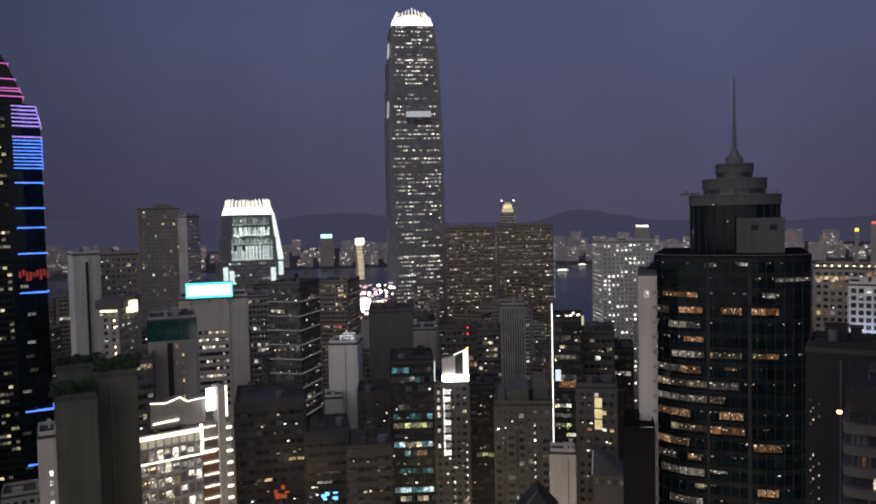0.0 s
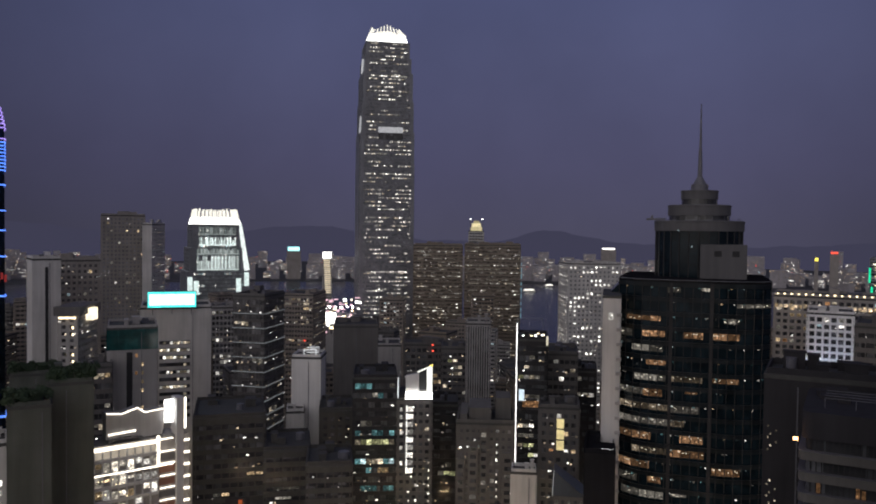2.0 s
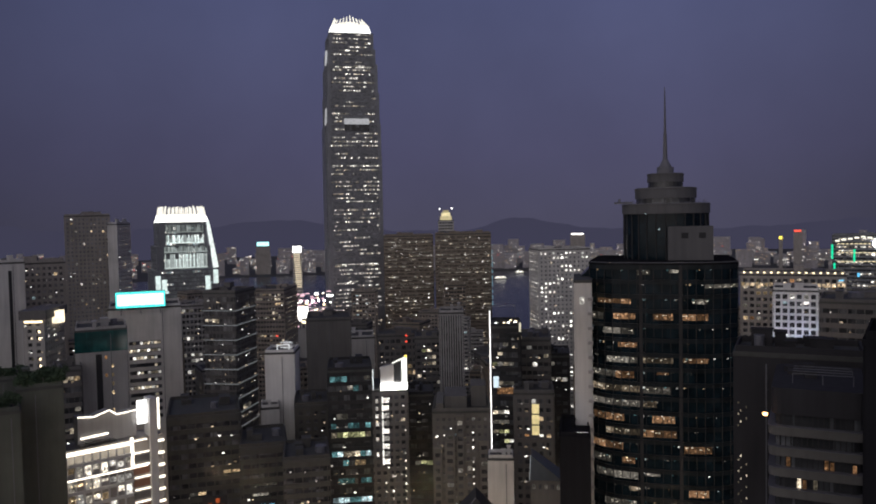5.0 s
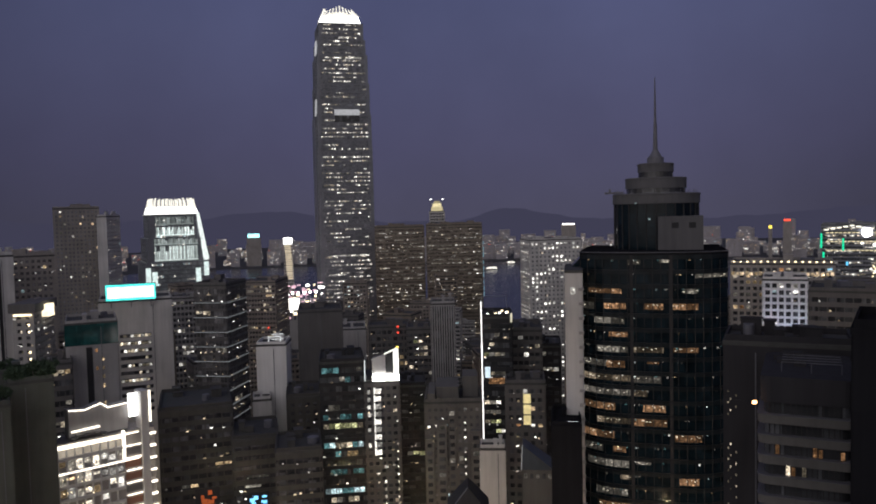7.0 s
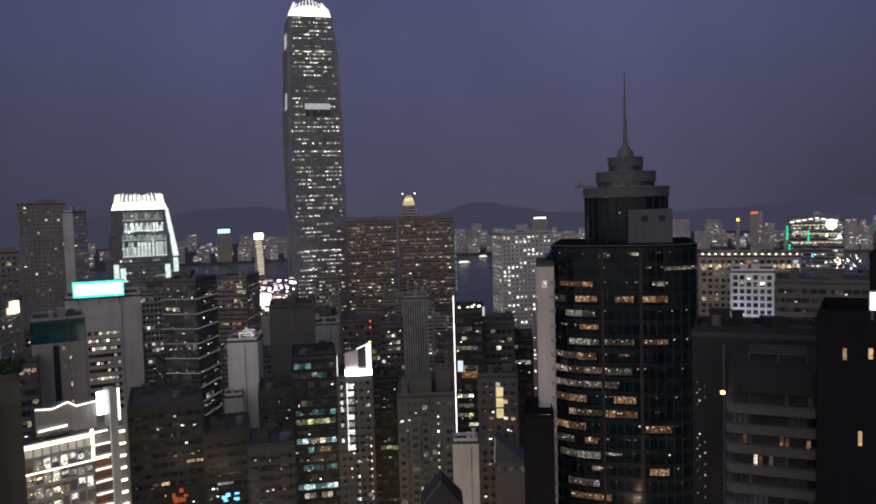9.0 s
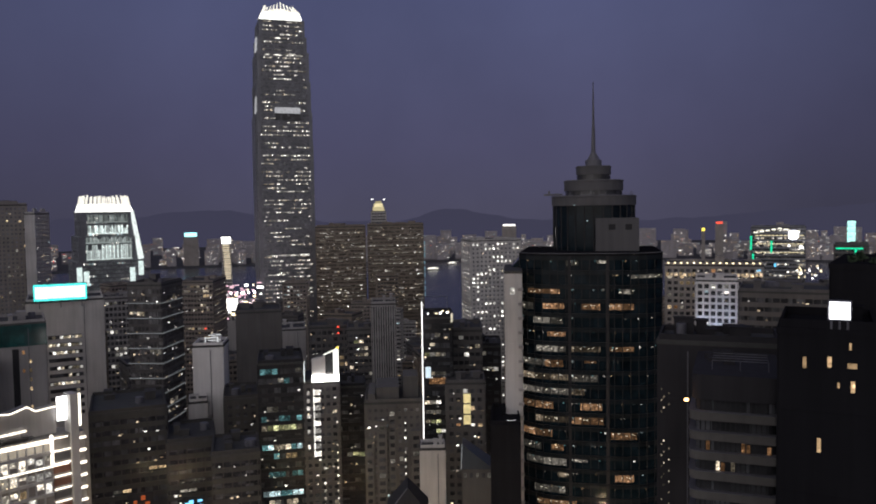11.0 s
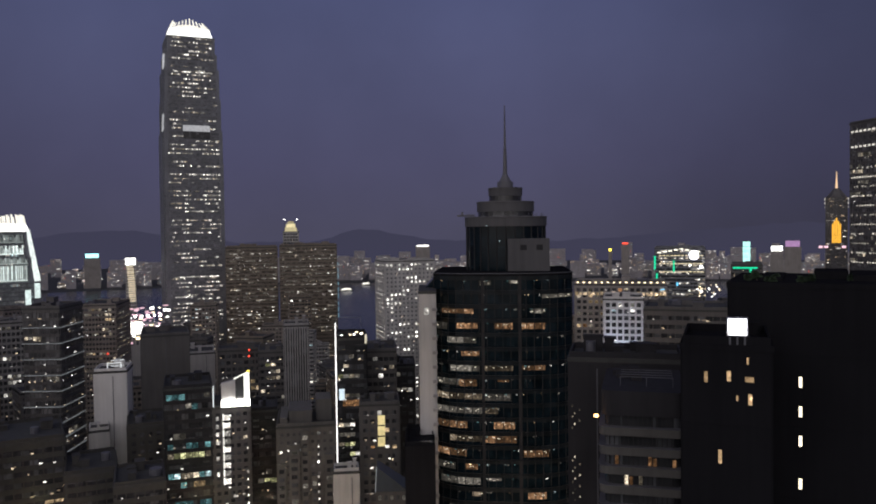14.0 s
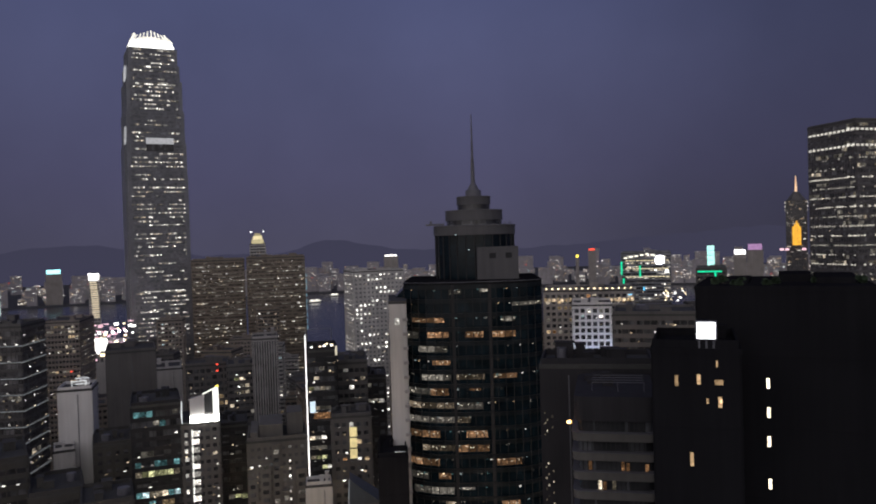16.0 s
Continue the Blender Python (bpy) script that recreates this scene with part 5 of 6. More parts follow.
slanted_cap(66.3, 241.5, -15.5, 177.5, 182.0)
A, w, d, h = tower("stair_wing", "narrow pale concrete wing beside a dark glass tower", 63.1, 236.7, 4.6, 26, -14.9, 177.3, wall=PALE, plain="fl", roof=0)
for i in range(30):
    bm = bmesh.new()
    box(bm, w * 0.3, w * 0.5 + 0.6, -d / 2 - 0.8, -d / 2 - 0.28, h - 6 - i * 4.3, h - 5.1 - i * 4.3)
    part("ledge", bm, CONCRETE, A)
bm = bmesh.new()
box(bm, -w * 0.2, w * 0.1, -d / 2 - 0.5, -d / 2 - 0.28, h - 7, h - 5)
part("window", bm, W_WHITE, A)

# ---------------------------------------------------------------- to the right of the spire
HOTEL_TOP = lit("hotel_top_light", (1.0, 0.76, 0.5), 0.25, 1.0, 0.6)
A, w, d, h = tower("hotel", "long cream building with lamps along its roof", 220, 398.3, 49.4, 30, -28.9, 164, wall=TAUPE, floor=3.3, bay=3.2, sill=0.45, pier=0.35, amount=0.75, runs=3, tones=(W_WARM, W_CREAM, W_DIM, W_ORANGE, W_WARM), roof=4, dots=2)
for i in range(15):
    lamp_on(A, -w / 2 + w * (i + 0.5) / 15, -d / 2, h + 0.6, 0.5, WARMLAMP)
for i in range(22):
    bm = bmesh.new()
    u = -w / 2 + w * i / 22
    face_quad(bm, "f", w, d, u + 0.3, u + w / 22 - 0.3, h - 6.2, h - 4.6 + 0.5 * (i % 3 == 0), 0.45)
    part("window", bm, HOTEL_TOP if i % 5 else W_WARM, A)
for p, q in (((0.4, -20), (0.4, -14)), ((-0.6, -11.5), (0.6, -13)), ((-2.6, -8), (-0.8, -10.5)), ((-3.4, -3), (-1.2, -2.6))):
    bm = bmesh.new()
    rod(bm, (w / 2 + p[0], -d / 2 - 0.6, h + p[1]), (w / 2 + q[0], -d / 2 - 0.6, h + q[1]), 0.35)
    part("neon_ribbon", bm, SKYBLUE, A)
BLUE_UP = glow("blue_uplight", (0.55, 0.69, 1.0), 1500, True)
A, w, d, h = tower("grid_block", "white block with a square grid of blue-lit windows", 201, 360.8, 19.3, 26, -29.1, 159.5, wall=WHITE, floor=3.3, bay=3.0, sill=0.35, pier=0.3, amount=0.2, runs=1, tones=(W_COOL, W_WHITE), roof=3)
for i in range(5):
    lamp_on(A, -w / 2 + w * (i + 0.5) / 5, -d / 2 - 3.4, h - 36, 0.4, BLUE_UP, "uplight")
A, w, d, h = tower("terraced_block", "dark terraced block with scattered small lights", 190.2, 287.9, 33.1, 30, -33.4, 161.8, wall=DARK, core=GLASS, floor=3.6, bay=3, sill=0.5, pier=0.1, amount=0.03, runs=1, tones=(W_WHITE, W_CREAM), roof=5)
A, w, d, h = tower("neon_outlined_block", "curved office block outlined in green and blue neon", 503.9, 775.7, 53.1, 50, -33, 171.1, wall=SILVER, core=GLASS, floor=4, bay=2.5, sill=0.5, pier=0.1, amount=1.4, runs=9, tones=(W_WHITE, W_CREAM, W_WHITE, W_DIM), roof=3, thin=0.2)
for u, z0, z1, m in ((-0.5, -24, -9, GREEN), (-0.46, -34, -28, GREEN), (-0.12, -27, -14, GREEN), (-0.3, -44, -40, SKYBLUE), (-0.05, -42, -38, SKYBLUE)):
    bm = bmesh.new()
    box(bm, u * w - 1, u * w + 1, -d / 2 - 1.2, -d / 2 - 0.6, h + z0, h + z1)
    part("neon_bar", bm, m, A)
for i in range(8):
    bm = bmesh.new()
    u = -0.45 + i * 0.11
    box(bm, u * w, (u + 0.08) * w, -d / 2 - 0.9, -d / 2 - 0.4, h - 2 - abs(i - 4) * 1.0, h - 0.4 - abs(i - 4) * 1.0)
    part("lit_eave", bm, glow("eave_white", (1.0, 0.95, 0.8), 1.4), A)
EAVE_GOLD = glow("eave_gold", (1.0, 0.86, 0.55), 0.9)
bm = bmesh.new()
prism(bm, [(x_, z_) for x_, z_ in ring(4.8, 20)], 0, 1.0)
ob = part("searchlight", bm, glow("searchlight", (0.94, 0.94, 1.0), 14, True), A, "dazzling white round lamp")
ob.matrix_basis = pose(w * 0.28, -d / 2 - 2.0, h - 8, 90)
bm = bmesh.new()
box(bm, w * 0.22, w * 0.34, -d / 2 - 1.4, -d / 2, h - 14, h - 2)
part("lamp_bracket", bm, STEEL, A)
for k in range(3):
    for i in range(12):
        bm = bmesh.new()
        u = -0.42 + i * 0.075
        box(bm, u * w, (u + 0.055) * w, -d / 2 - 0.8, -d / 2 - 0.4, h - 9 - k * 9, h - 7.9 - k * 9)
        part("lit_eave", bm, EAVE_GOLD, A)
rng = random.Random(31)
lamp_on(A, 0.42 * w, -d / 2 - 2, h - 22, 1.8, LAMP)
lamp_on(A, 0.2 * w, -d / 2 - 2, h - 20, 1.2, LAMP)
for k in range(26):
    lamp_on(A, rng.uniform(0.34, 0.78) * w, -d / 2 - 2 - rng.uniform(0, 3), h - 40 - rng.uniform(0, 14), rng.uniform(0.35, 0.9), WARMLAMP if k % 3 else LAMP)
A, w, d, h = tower("teal_block", "dark block with green neon frame and tall sign", 437.1, 572.1, 24.2, 40, -37.4, 162, wall=DARK, core=GLASS, floor=4, bay=3, amount=0.03, roof=2)
bm = bmesh.new()
box(bm, -w * 0.45, w * 0.35, -d / 2 - 0.9, -d / 2 - 0.5, h - 3, h - 1.6)
box(bm, w * 0.1, w * 0.17, -d / 2 - 0.9, -d / 2 - 0.5, h - 13, h - 3)
part("neon_frame", bm, GREEN, A)
for i in range(4):
    bm = bmesh.new()
    prism(bm, ring(3.0, 12, 0, 0), h + 2 + i * 4.4, h + 6 + i * 4.4)
    part("sign_drum", bm, glow("teal_white_sign", (0.5, 1.0, 0.92), 1.3), A)
bm = bmesh.new()
rod(bm, (0, 0, h), (0, 0, h + 20), 0.6)
part("sign_post", bm, STEEL, A)

SLATE = surface("slate_grey_render", (0.038, 0.037, 0.042), spec=0.1)
A, w, d, h = tower("grey_slab", "grey slab block with a plain side and roof plant", 76.3, 136.1, 20.8, 12, -29.3, 171.0, wall=SLATE, plain="f", roof=8)
for k, u in enumerate((-0.475, -0.455, -0.41)):
    light_dots(A, random.Random(60 + k), "f", w, d, u * w, 6 + k * 0.7, h - 9, 2.1, W_CREAM, 0.22, 0.6)


def balcony_block(x, y, w, d, rot, top):
    """Rounded bands of balcony parapets with dark ribbon windows between."""
    rng = random.Random(70)
    root = place("balcony_block", "dark block with grey rounded balcony bands", "building", x, y, rot)
    TAKEN.append((x, y, 12))
    h = base_of(x, y, top)

    def outline(o, r=1.4):
        a, b = w / 2 + o, d / 2 + o
        pts = []
        for cx, cy, a0 in ((a - r, -b + r, -90), (a - r, b - r, 0), (-a + r, b - r, 90), (-a + r, -b + r, 180)):
            pts += [(cx + r * math.cos(math.radians(a0 + k * 22.5)), cy + r * math.sin(math.radians(a0 + k * 22.5))) for k in range(5)]
        return pts

    bm = bmesh.new()
    prism(bm, outline(0), 0, h - 0.6)
    part("glazing", bm, GLASS, root)
    bm = bmesh.new()
    prism(bm, outline(0.5), h - 4.0, h)
    part("parapet", bm, SLATE, root)
    for f in range(1, int(h / 3.15) - 1):
        z = h - 4.0 - f * 3.15
        bm = bmesh.new()
        prism(bm, outline(0.9), z, z + 1.3)
        part("balcony_band", bm, STONE, root)
        bm = bmesh.new()
        prism(bm, outline(1.0), z + 1.3, z + 1.4)
        part("coping", bm, STEEL, root)
        for j in range(14):
            u = -w / 2 + 0.8 + j * (w - 1.6) / 14
            bm = bmesh.new()
            box(bm, u - 0.08, u + 0.08, -d / 2 - 0.12, -d / 2 + 0.02, z + 1.4, z + 3.15)
            part("mullion", bm, BLACKISH, root)
            if (f == 3 and j in (1, 8, 9, 13)) or (f == 4 and j in (3, 4, 6)) or rng.random() < 0.02:
                bm = bmesh.new()
                face_quad(bm, "f", w, d, u + 0.1, u + (w - 1.6) / 14 - 0.1, z + 1.4, z + rng.uniform(2.5, 3.1), 0.03)
                part("window", bm, W_ORANGE if f == 3 or rng.random() < 0.5 else W_CREAM, root)
    for k in range(7):
        bm = bmesh.new()
        u, v, s = rng.uniform(-0.4, 0.4) * w, rng.uniform(-0.3, 0.35) * d, rng.uniform(0.4, 1.1)
        box(bm, u - s, u + s, v - s, v + s, h, h + rng.uniform(0.5, 1.3))
        part("plant_unit", bm, SLATE, root)
    bm = bmesh.new()
    for k in range(4):
        rod(bm, (-w * 0.3, -d * 0.3 + k * 2.2, h + 1.5), (w * 0.4, -d * 0.3 + k * 2.2, h + 1.5), 0.06)
    for u in (-0.3, 0.05, 0.4):
        rod(bm, (w * u, -d * 0.3, h), (w * u, -d * 0.3, h + 1.5), 0.06)
    part("pergola", bm, STEEL, root)
    lamp_on(root, -w / 2 - 1.3, -d / 2 - 0.4, h - 4.4, 0.35, glow("wall_lamp", (1.0, 0.5, 0.2), 5, True), "wall_lamp")


balcony_block(70, 118.9, 12, 20, -30.5, 169.5)

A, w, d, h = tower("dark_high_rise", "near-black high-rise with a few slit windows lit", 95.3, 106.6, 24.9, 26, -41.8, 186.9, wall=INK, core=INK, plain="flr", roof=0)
for z in (17.4, 21.9, 26.4, 33.0):
    bm = bmesh.new()
    face_box(bm, "f", w, d, -w * 0.5 + 9.95, -w * 0.5 + 10.4, h - z + 1.6, h - z + 3.2, 0.25, 0.34)
    part("window", bm, glow("slit_window", (1.0, 0.88, 0.66), 2.4), A)
for u0, u1, v, top in ((-0.02, 0.18, 0.1, 1.3), (0.2, 0.44, 0.25, 1.0), (-0.34, -0.2, 0.3, 0.5)):
    bm = bmesh.new()
    box(bm, w * u0, w * u1, -d * v, d * 0.3, h, h + top)
    part("roof_housing", bm, INK, A)
shrubs_on(95.3, 106.6, 24.9, 26, -41.8, 186.9, 9, 8, 0.55)
A, w, d, h = tower("dark_block", "dark block with one orange-lit corner", 158.7, 137.6, 13.3, 20, -49.1, 165.7, wall=SLATE, amount=0.03, tones=(W_ORANGE, W_DIM), roof=2)
bm = bmesh.new()
face_quad(bm, "f", w, d, -w * 0.45, -w * 0.25, h - 4, h - 2.4, 0.45)
part("window", bm, W_WARM, A)
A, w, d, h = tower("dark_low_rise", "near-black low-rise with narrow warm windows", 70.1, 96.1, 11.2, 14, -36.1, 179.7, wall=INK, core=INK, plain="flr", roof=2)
for u, z, a, b in ((2.8, 3.7, 0.45, 1.5), (5.7, 3.5, 0.5, 1.4), (8.0, 4.2, 1.1, 0.7), (8.4, 6.5, 0.5, 1.5), (4.6, 14.3, 0.45, 1.9), (8.2, 1.6, 0.25, 0.9), (6.9, 6.8, 0.25, 0.7)):
    bm = bmesh.new()
    face_box(bm, "f", w, d, -w / 2 + u, -w / 2 + u + a, h - z - b, h - z, 0.25, 0.34)
    part("window", bm, W_SLIT, A)
roof_sign("lit_box_sign", "square glowing white sign box on a roof", (66.2, 90.3, 183.3), (68.1, 88.9, 181.1), 0.7, glow("white_box_light", (0.97, 0.97, 1.0), 4.5, True))


def grid_skyscraper(x, y, w, d, rot, top):
    A, w, d, h = tower("grid_skyscraper", "square dark tower with rows of small ceiling lights", x, y, w, d, rot, top, wall=DARK, core=GLASS_GREY, floor=4.2, bay=2.6, sill=0.35, pier=0.1, amount=0.3, runs=5, dots=0.4,
                       tones=(W_DIM, W_DIM, W_DIM, W_CREAM), roof=3, category="skyscraper")
    rng = random.Random(90)
    for face in "fl":
        for k, z in enumerate((h - 7.5, h - 19)):
            for j in range(11):
                u = (j - 5) * 4.1
                bm = bmesh.new()
                face_box(bm, face, w, d, u - 1.2, u + 1.2, z, z + 1.5, 0.3, 0.6)
                part("floodlight", bm, CROWN_SPOT, A)
        for f in range(3, 33):
            z, busy = h - 7.5 - f * 7.1, rng.choice((0.25, 0.6, 0.85, 0.85))
            bm = bmesh.new()
            for j in range(17):
                if rng.random() < busy:
                    u, a = (j - 8) * 2.6, rng.uniform(0.4, 1.05)
                    face_box(bm, face, w, d, u - a, u + a, z + 1.2, z + rng.uniform(1.9, 2.5), 0.3, 0.42)
            part("ceiling_light", bm, SPOTS[f % 3], A, kind="stuff")
    bm = bmesh.new()
    prism(bm, [(c[0] + 19, c[1]) for c in ring(2.8, 14)] , 0, 0.6)
    ob = part("red_sign", bm, RED, A, "round red glowing rooftop sign")
    ob.matrix_basis = pose(0, -d / 2 - 0.6, h - 7, 90)


CROWN_SPOT = glow("crown_spot", (1.0, 0.95, 0.85), 0.75)
SPOTS = [glow("office_spots", (1.0, 0.93, 0.8), s) for s in (0.35, 0.55, 0.8)]
grid_skyscraper(478, 464.2, 27.1, 47, -1.8, 271.7)


def prism_skyscraper(x, y, z, rot):
    """A dark prism tower with white-lit bracing, arches and two masts."""
    root = place("braced_skyscraper", "dark faceted tower with white-lit bracing and twin masts", "skyscraper", x, y, rot)
    TAKEN.append((x, y, 40))
    h = base_of(x, y, z)
    bm = bmesh.new()
    prism(bm, [(-4, -20), (22, -20), (48, 6), (22, 32), (-4, 6)], 0, h - 24)
    part("glazing", bm, GLASS_BLUE, root)
    bm = bmesh.new()
    v = [bm.verts.new(c) for c in ((-4, -20, h - 24), (22, -20, h - 24), (22, 32, h - 24), (-4, 6, h - 24), (-4, -8, h), (-4, 6, h))]
    for f in ((0, 1, 4), (1, 2, 5, 4), (2, 3, 5), (3, 0, 4, 5), (3, 2, 1, 0)):
        bm.faces.new([v[k] for k in f])
    part("sloped_top", bm, GLASS_BLUE, root)
    tube = glow("white_bracing", (0.9, 0.95, 1.0), 1.7)
    y0 = -20.8
    for p, q in (((-4, 0), (22, -24)), ((-4, -2), (-4, -22)), ((22, -24), (21.5, -74)), ((20, -25), (19.5, -74)), ((22, -24), (9, -42)), ((22, -24), (34, -56)), ((8, -72), (19, -82)), ((19, -86), (9, -102)), ((21.5, -100), (21.5, -140)), ((22, -56), (44, -90))):
        bm = bmesh.new()
        rod(bm, (p[0], y0, h + p[1]), (q[0], y0 if q[0] < 30 else 0, h + q[1]), 0.55)
        part("light_tube", bm, tube, root)
    for c in (2.5, 8):
        bm = bmesh.new()
        pts = [(c - 2.4, -8)] + [(c + 2.6 * math.cos(a), 4 + 8 * math.sin(a)) for a in [math.pi * k / 10 for k in range(10, -1, -1)]] + [(c + 2.4, -8)]
        for p, q in zip(pts, pts[1:]):
            rod(bm, (p[0], -14, h + p[1]), (q[0], -14, h + q[1]), 0.8)
        part("lit_arch", bm, glow("arch_light", (0.95, 0.98, 1.0), 2.2), root)
    for c, t in ((3, 42), (8, 52)):
        bm = bmesh.new()
        rod(bm, (c, -14, h - 12), (c, -14, h + t), 0.7, 0.3)
        part("mast", bm, glow("mast_light", (0.9, 0.93, 1.0), 0.5), root)


prism_skyscraper(*(570.2, 502.5, 291.5)[:2], (570.2, 502.5, 291.5)[2], -50)


def far_pointed_tower(x, y, w, d, rot, top):
    A, w, d, h = tower("pointed_tower", "far tower with orange-lit front and glowing mast", x, y, w, d, rot, top, wall=DARK, core=GLASS, amount=0.08, roof=0, category="skyscraper")
    bm = bmesh.new()
    prism(bm, ring(w * 0.54, 6), h - 24, h - 2)
    part("crown_drum", bm, DARK, A)
    for z, tall, k in ((h - 25, 3.0, 0.35), (h - 16, 4.5, 0.7), (h - 7, 6.0, 0.5)):
        bm = bmesh.new()
        prism(bm, ring(w * 0.56, 6), z, z + tall)
        part("lit_ring", bm, glow("ring_light", (1.0, 0.93, 0.84), k), A)
    bm = bmesh.new()
    prism(bm, ring(w * 0.5, 6), h, h + 22, 0.25)
    part("pyramid", bm, DARK, A)
    bm = bmesh.new()
    rod(bm, (0, 0, h + 20), (0, 0, h + 62), 3.0, 0.6)
    part("mast", bm, glow("mast_glow", (1.0, 0.66, 0.4), 1.1), A)
    for i in range(5):
        bm = bmesh.new()
        u = -8 + i * 4
        box(bm, u - 1.8, u + 1.8, -d / 2 - 2, -d / 2 - 0.5, h - 110, h - 50 - abs(i - 2) * 7)
        part("orange_bar", bm, ORANGE, A)
    for u in (-34, -22, 16):
        lamp_on(A, u, -d / 2 - 3, h - 122, 4.5, PINK)


far_pointed_tower(1445.3, 1557.8, 47.2, 50, -42.9, 258.9)

# ---------------------------------------------------------------- the far shore, boats, signs, and the plain blocks between


def far_city():
    """Blocks of the far shore, too many and too small to count, with their lights."""
    rng = random.Random(123)
    blocks = bmesh.new()
    lights = {m.name: (m, bmesh.new()) for m in (FAR_WHITE, FAR_WARM, FAR_COOL, RED, FAR_BRIGHT)}
    for i in range(520):
        az = math.radians(rng.uniform(-34, 56))
        dist = 2930 + 1300 * rng.random() ** 1.6
        w, h = rng.uniform(22, 70), rng.uniform(18, 66) + (48 * rng.random() if rng.random() < 0.35 else 0)
        cx, cy = dist * math.sin(az), dist * math.cos(az)
        c, s = math.cos(-az), math.sin(-az)
        z0 = ground_z(cx, cy) - 1
        vs = [blocks.verts.new((cx + c * a - s * b, cy + s * a + c * b, z)) for z in (z0, z0 + h) for a, b in ((-w / 2, 0), (w / 2, 0), (w / 2, 30), (-w / 2, 30))]
        for f in ((0, 1, 5, 4), (1, 2, 6, 5), (3, 0, 4, 7), (4, 5, 6, 7)):
            blocks.faces.new([vs[k] for k in f])
        for k in range(rng.randrange(12, 44)):
            a, z = rng.uniform(-0.45, 0.45) * w, z0 + h * rng.uniform(0.15, 0.97)
            p = rng.random()
            m = RED if p < 0.02 else FAR_BRIGHT if p < 0.06 else FAR_COOL if p < 0.15 else FAR_WARM if p < 0.55 else FAR_WHITE
            q, t = rng.uniform(0.6, 1.9), rng.uniform(0.5, 1.3)
            if p > 0.93:
                q *= 5
            bm = lights[m.name][1]
            bm.faces.new([bm.verts.new((cx + c * (a + da) + s * 2, cy + s * (a + da) - c * 2, z + dz)) for da, dz in ((-q, -t), (q, -t), (q, t), (-q, t))])
    ob = new("distant_city", mesh_of(blocks, "distant_city", surface("distant_walls", (0.30, 0.285, 0.31))))
    tagged(ob, "far shore crowded with dim city blocks", "city", kind="stuff")
    for m, bm in lights.values():
        part("far_light", bm, m, ob, kind="stuff")


FAR_WHITE = lit("far_white_light", (1.0, 0.95, 0.88), 0.15, 1.7, 0.2)
FAR_WARM = lit("far_warm_light", (1.0, 0.7, 0.4), 0.15, 1.0, 0.2)
FAR_COOL = lit("far_cool_light", (0.6, 0.9, 1.0), 0.15, 1.0, 0.2)
FAR_BRIGHT = glow("far_bright_lamp", (1.0, 0.95, 0.9), 3.0)
far_city()


def far_sign(place_, width, height, mat, label):
    """A lit sign on top of a far block."""
    x, y, z = place_
    root = new("far_sign")
    root.matrix_basis = pose(x, y, ground_z(x, y) - 1, 0, 0, -math.degrees(math.atan2(x, y)))
    tagged(root, label, "sign")
    z -= ground_z(x, y) - 1
    bm = bmesh.new()
    box(bm, -width / 2, width / 2, -1.5, 0, z - height / 2, z + height / 2)
    part("lit_face", bm, mat, root)
    bm = bmesh.new()
    box(bm, -width * 0.6, width * 0.6, 0.1, 24, 0, z - height / 2 - 1)
    box(bm, -width * 0.4, width * 0.4, 0.1, 2.0, z - height / 2 - 1, z + height / 2)
    part("block", bm, TAUPE, root)


far_sign((-422.3, 2919.6, 116.9), 42, 14, glow("far_cyan_sign", (0.4, 0.95, 1.0), 2.2), "small glowing cyan-white sign on a far block")
far_sign((949.6, 1161.1, 152.9), 18, 8, LAMP, "small white sign on a far block")
far_sign((1098.3, 1297.6, 156.7), 26, 12, glow("far_violet_sign", (0.7, 0.4, 0.75), 0.6), "dim violet sign on a far block")
far_sign((1417.5, 2530, 133.4), 22, 7, RED, "small red sign on a far block")
far_sign((1371.1, 2555.4, 110.2), 10, 10, YELLOW, "small yellow lamp on a far block")
far_sign((732.1, 2806.1, 132.4), 44, 5, FAR_BRIGHT, "small white roof sign on a far block")


def boat(place_, length, label):
    x, y, _ = place_
    root = new("ferry")
    root.matrix_basis = pose(x, y, 0.0, 0, 0, 12)
    tagged(root, label, "boat")
    hull = bmesh.new()
    prism(hull, [(-length / 2, -4), (length * 0.35, -4), (length / 2, 0), (length * 0.35, 4), (-length / 2, 4)], -0.15, 3.0, 1.05)
    part("hull", hull, DARK, root)
    for k, (s, z) in enumerate(((0.8, 3.0), (0.6, 6.0))):
        bm = bmesh.new()
        box(bm, -length * s / 2, length * s / 2, -3.4, 3.4, z, z + 2.8)
        part("deck", bm, W_BOAT, root, "brightly lit passenger deck")
    bm = bmesh.new()
    rod(bm, (0, 0, 8.8), (0, 0, 14), 0.3)
    part("mast", bm, STEEL, root)


W_BOAT = lit("boat_light", (1.0, 0.95, 0.85), 0.7, 1.6, 0.4)
boat((391, 2469.2, 32.2), 46, "lit ferry on the dark harbour")
boat((496.7, 2704.8, 34.5), 34, "small lit ferry near the far shore")


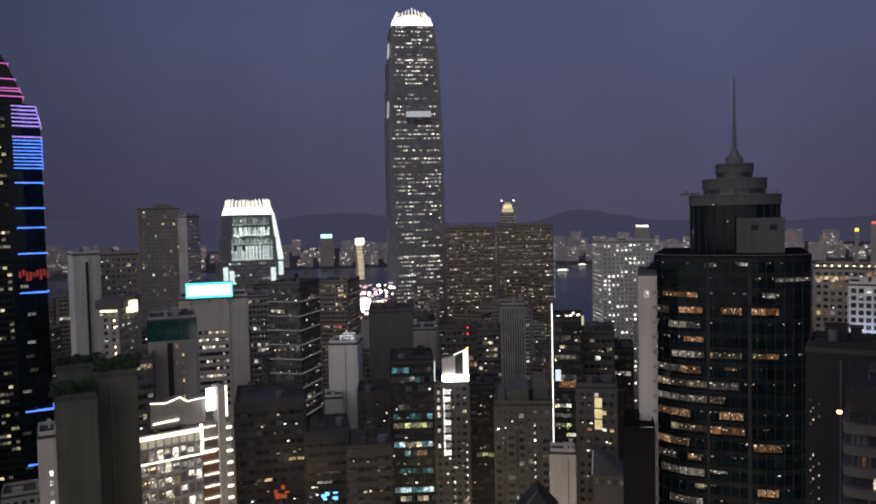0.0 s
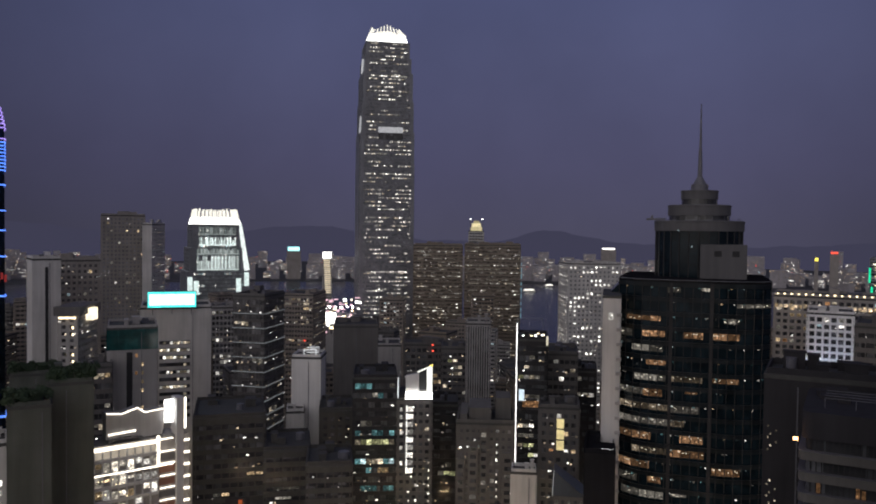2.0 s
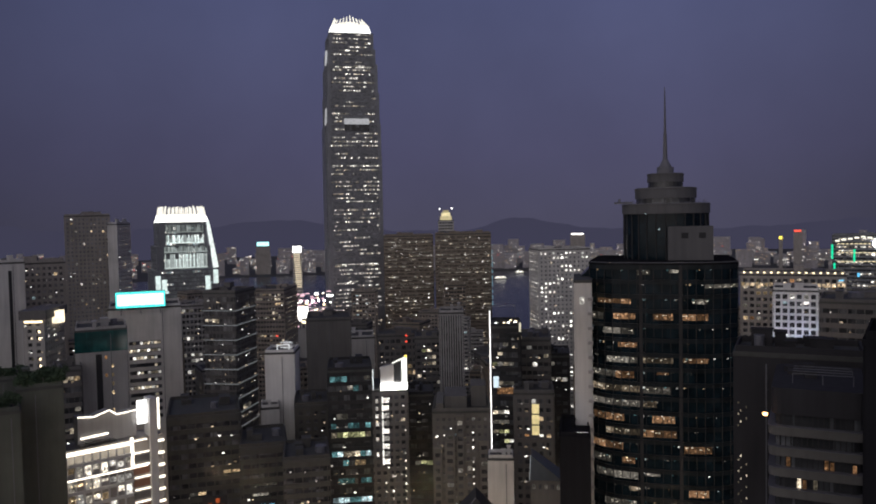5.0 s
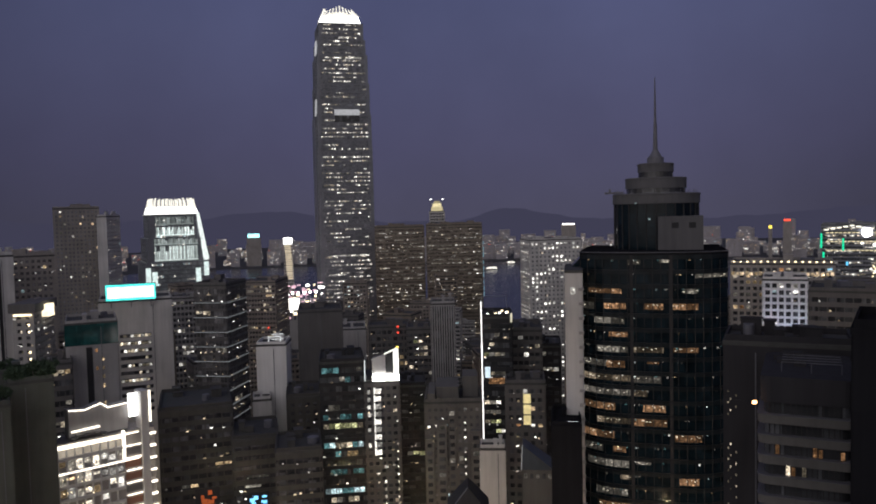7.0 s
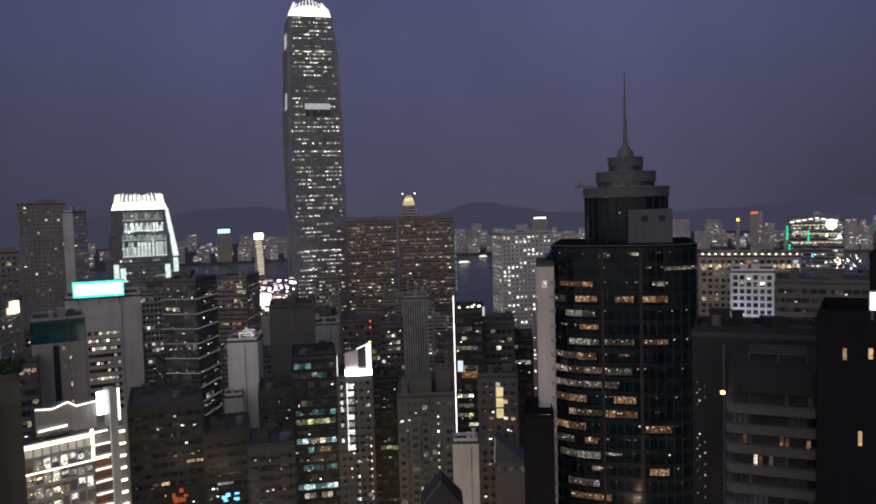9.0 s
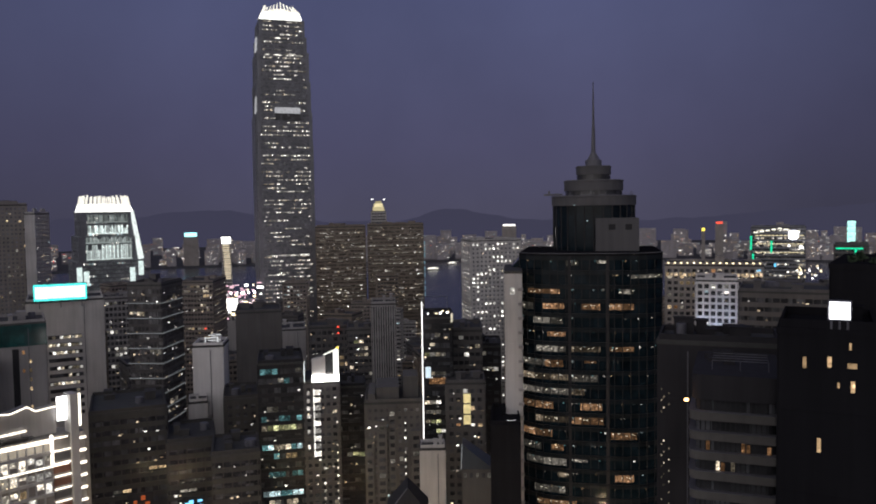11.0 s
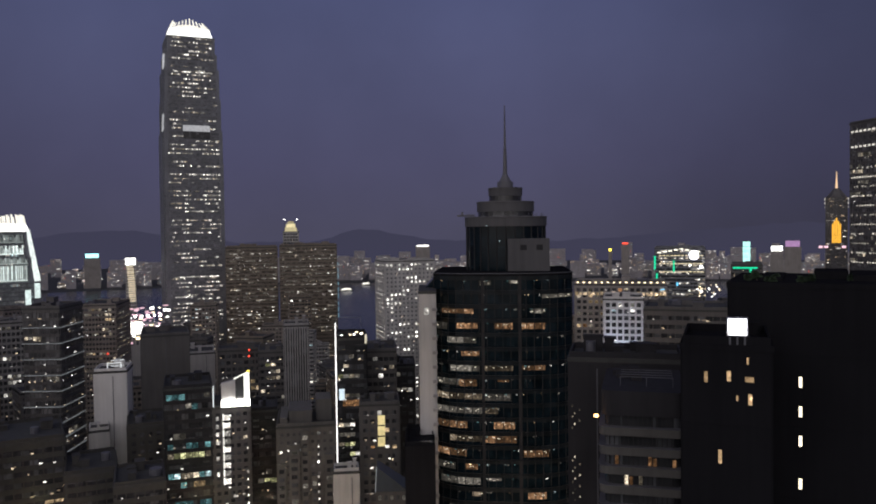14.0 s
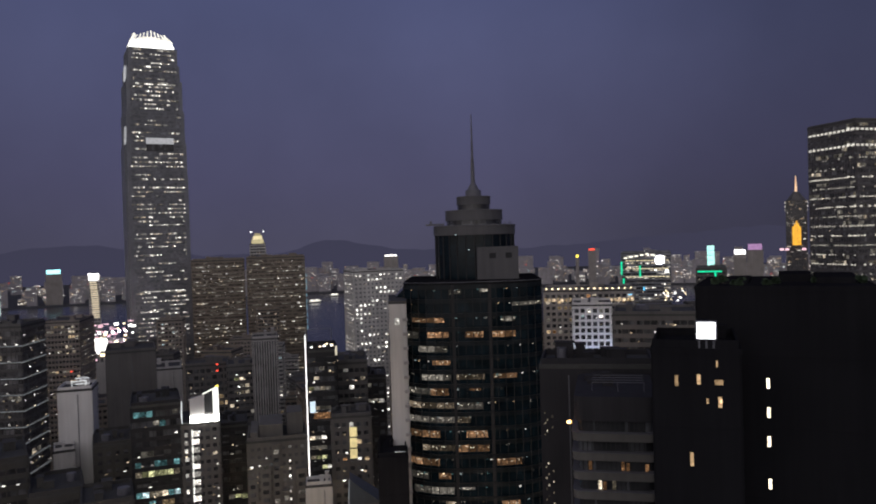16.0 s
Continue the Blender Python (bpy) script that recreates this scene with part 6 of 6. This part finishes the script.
def plaza(place_):
    """The bright waterfront plaza with its floodlights."""
    x, y, _ = place_
    root = place("lit_plaza", "bright pinkish floodlit plaza between towers", "plaza", x, y, -math.degrees(math.atan2(x, y)))
    g = place_[2] - ground_z(x, y) - 6
    bm = bmesh.new()
    box(bm, -20, 22, 0, 40, 0.5, g)
    part("podium", bm, PALE, root)
    rng = random.Random(6)
    for i in range(70):
        u, z = rng.uniform(-20, 26), rng.uniform(g - 14, g + 18)
        bm = bmesh.new()
        s = rng.uniform(0.4, 1.7)
        box(bm, u - s, u + s, -1.5, -0.2, z - s * 0.7, z + s * 0.7)
        part("floodlight", bm, (PINK, PINK, LAMP, WARMLAMP)[i % 4], root)
        bm = bmesh.new()
        rod(bm, (u, -0.4, g - 16), (u, -0.4, z), 0.3)
        part("pole", bm, STEEL, root)
    # lamps added to throw pink light on the podium and its neighbours
    for i in range(7):
        u, v = -15 + i * 5.5, rng.uniform(3, 14)
        bm = bmesh.new()
        prism(bm, ring(0.9, 10, u, v), g + 9, g + 10)
        mast = bmesh.new()
        rod(mast, (u, v, g), (u, v, g + 9), 0.18)
        part("lamp_head", bm, PINK_FILL, part("lamp_post", mast, STEEL, root))
    # white panel added as the core of the glow burst
    bm = bmesh.new()
    box(bm, -9, 2, -1.6, -0.3, g - 6, g + 5)
    part("screen", bm, FLOOD, root, "dazzling white panel added as the core of the glow")
    # short pink panels imitate the glow spreading above it
    for i in range(9):
        bm = bmesh.new()
        u = rng.uniform(-16, 20)
        box(bm, u, u + rng.uniform(2, 7), -2.0, -0.2, g + 6 + i * 1.6, g + 6.8 + i * 1.6)
        part("lit_canopy", bm, PINK, root)


PINK_FILL = glow("pink_fill", (1.0, 0.76, 0.80), 170, True)
plaza((-70.3, 756.7, 116.3))


def street_lamp(x, y, seed):
    """A street lamp between the blocks."""
    root = place("street_lamp", "street lamp with a warm white head over the street", "street lamp", x, y, seed * 47, "street lamps")
    bm = bmesh.new()
    rod(bm, (0, 0, 0.9), (0, 0, 10), 0.12, 0.08)
    rod(bm, (0, 0, 9.9), (1.8, 0, 10.3), 0.07, 0.06)
    part("pole", bm, STEEL, root)
    bm = bmesh.new()
    box(bm, 1.4, 2.9, -0.35, 0.35, 10.2, 10.45)
    part("lamp_head", bm, STREETLIGHT, root)


STREETLIGHT = glow("street_light", (1.0, 0.74, 0.46), 1200, True)


def street_sign(place_, w, h, mat, label, seed):
    """Neon panels over a street, seen from above."""
    x, y, z = place_
    root = place("street_sign", label, "sign", x, y, -math.degrees(math.atan2(x, y)))
    z -= ground_z(x, y) - 1
    rng = random.Random(seed)
    bm = bmesh.new()
    rod(bm, (0, 0.6, 0), (0, 0.6, z), 0.3)
    part("post", bm, STEEL, root)
    bm = bmesh.new()
    box(bm, -w / 2, w / 2, 0, 0.4, z - h / 2, z + h / 2)
    part("board", bm, BLACKISH, root)
    for i in range(7):
        u, v = rng.uniform(-0.45, 0.3) * w, z + rng.uniform(-0.45, 0.2) * h
        bm = bmesh.new()
        box(bm, u, u + w * rng.uniform(0.08, 0.25), -0.2, -0.02, v, v + h * rng.uniform(0.1, 0.3))
        part("neon_panel", bm, mat, root)


street_sign((-56.6, 264, 101.2), 8, 6, glow("red_orange_neon", (1.0, 0.22, 0.07), 0.3), "red and orange neon sign over a street", 3)
street_sign((-39, 259.1, 101.4), 7, 4.5, glow("ice_blue_neon", (0.2, 0.6, 1.0), 1.6), "ice-blue neon sign over a street", 4)


def fill_blocks():
    """The plain blocks between the others, kept below them."""
    rng = random.Random(400)
    made = 0
    walls = (CONCRETE, TAN, DARK, DARK, DARK, BRONZE)
    for k in range(4000):
        if made >= 210:
            break
        az = math.radians(rng.uniform(-34, 58))
        dist = rng.choice((rng.uniform(300, 420), rng.uniform(420, 700), rng.uniform(640, 1000)))
        w, d = rng.uniform(14, 26), rng.uniform(14, 22)
        x, y = (dist + d / 2) * math.sin(az), (dist + d / 2) * math.cos(az)
        if any(math.hypot(x - a, y - b) < r + 0.5 * math.hypot(w, d) for a, b, r in TAKEN):
            continue
        fall = rng.uniform(0.125, 0.2) if dist > 420 else rng.uniform(0.31, 0.4)
        if dist > 640:
            fall = rng.uniform(0.085, 0.15)
        if math.radians(-6.6) < az < math.radians(-3.6) and dist > 420:
            fall = rng.uniform(0.145, 0.2)
        if math.radians(8) < az < math.radians(12.5) and dist > 420:
            fall = rng.uniform(0.17, 0.24)
        top = EYE - dist * fall
        if top - ground_z(x, y) < 12:
            top = ground_z(x, y) + rng.uniform(12, 22)
            if dist < 190:
                continue
        made += 1
        near = dist < 330
        tower("city_block", "plain " + rng.choice(("grey", "weathered", "dull")) + " city block with scattered lit windows", round(x, 1), round(y, 1), w, d, -math.degrees(az) + rng.uniform(-25, 25), top,
              wall=rng.choice(walls), floor=3.3, bay=2.8, sill=0.5, pier=rng.choice((0.08, 0.2, 0.35)), thin=rng.choice((0.0, 0.3, 0.5)), dots=1.6, amount=rng.choice((0.12, 0.22, 0.4)), runs=rng.choice((1, 2, 4)), tones=HOMES + OFFICE, roof=3 if near else 2, group="plain city blocks")


fill_blocks()
rng = random.Random(55)
lamps = 0
for k in range(400):
    az, dist = math.radians(rng.uniform(-34, 56)), rng.uniform(120, 460)
    x, y = dist * math.sin(az), dist * math.cos(az)
    if lamps < 26 and all(math.hypot(x - a, y - b) > r + 1 for a, b, r in TAKEN):
        street_lamp(round(x, 1), round(y, 1), k)
        TAKEN.append((x, y, 14))
        lamps += 1
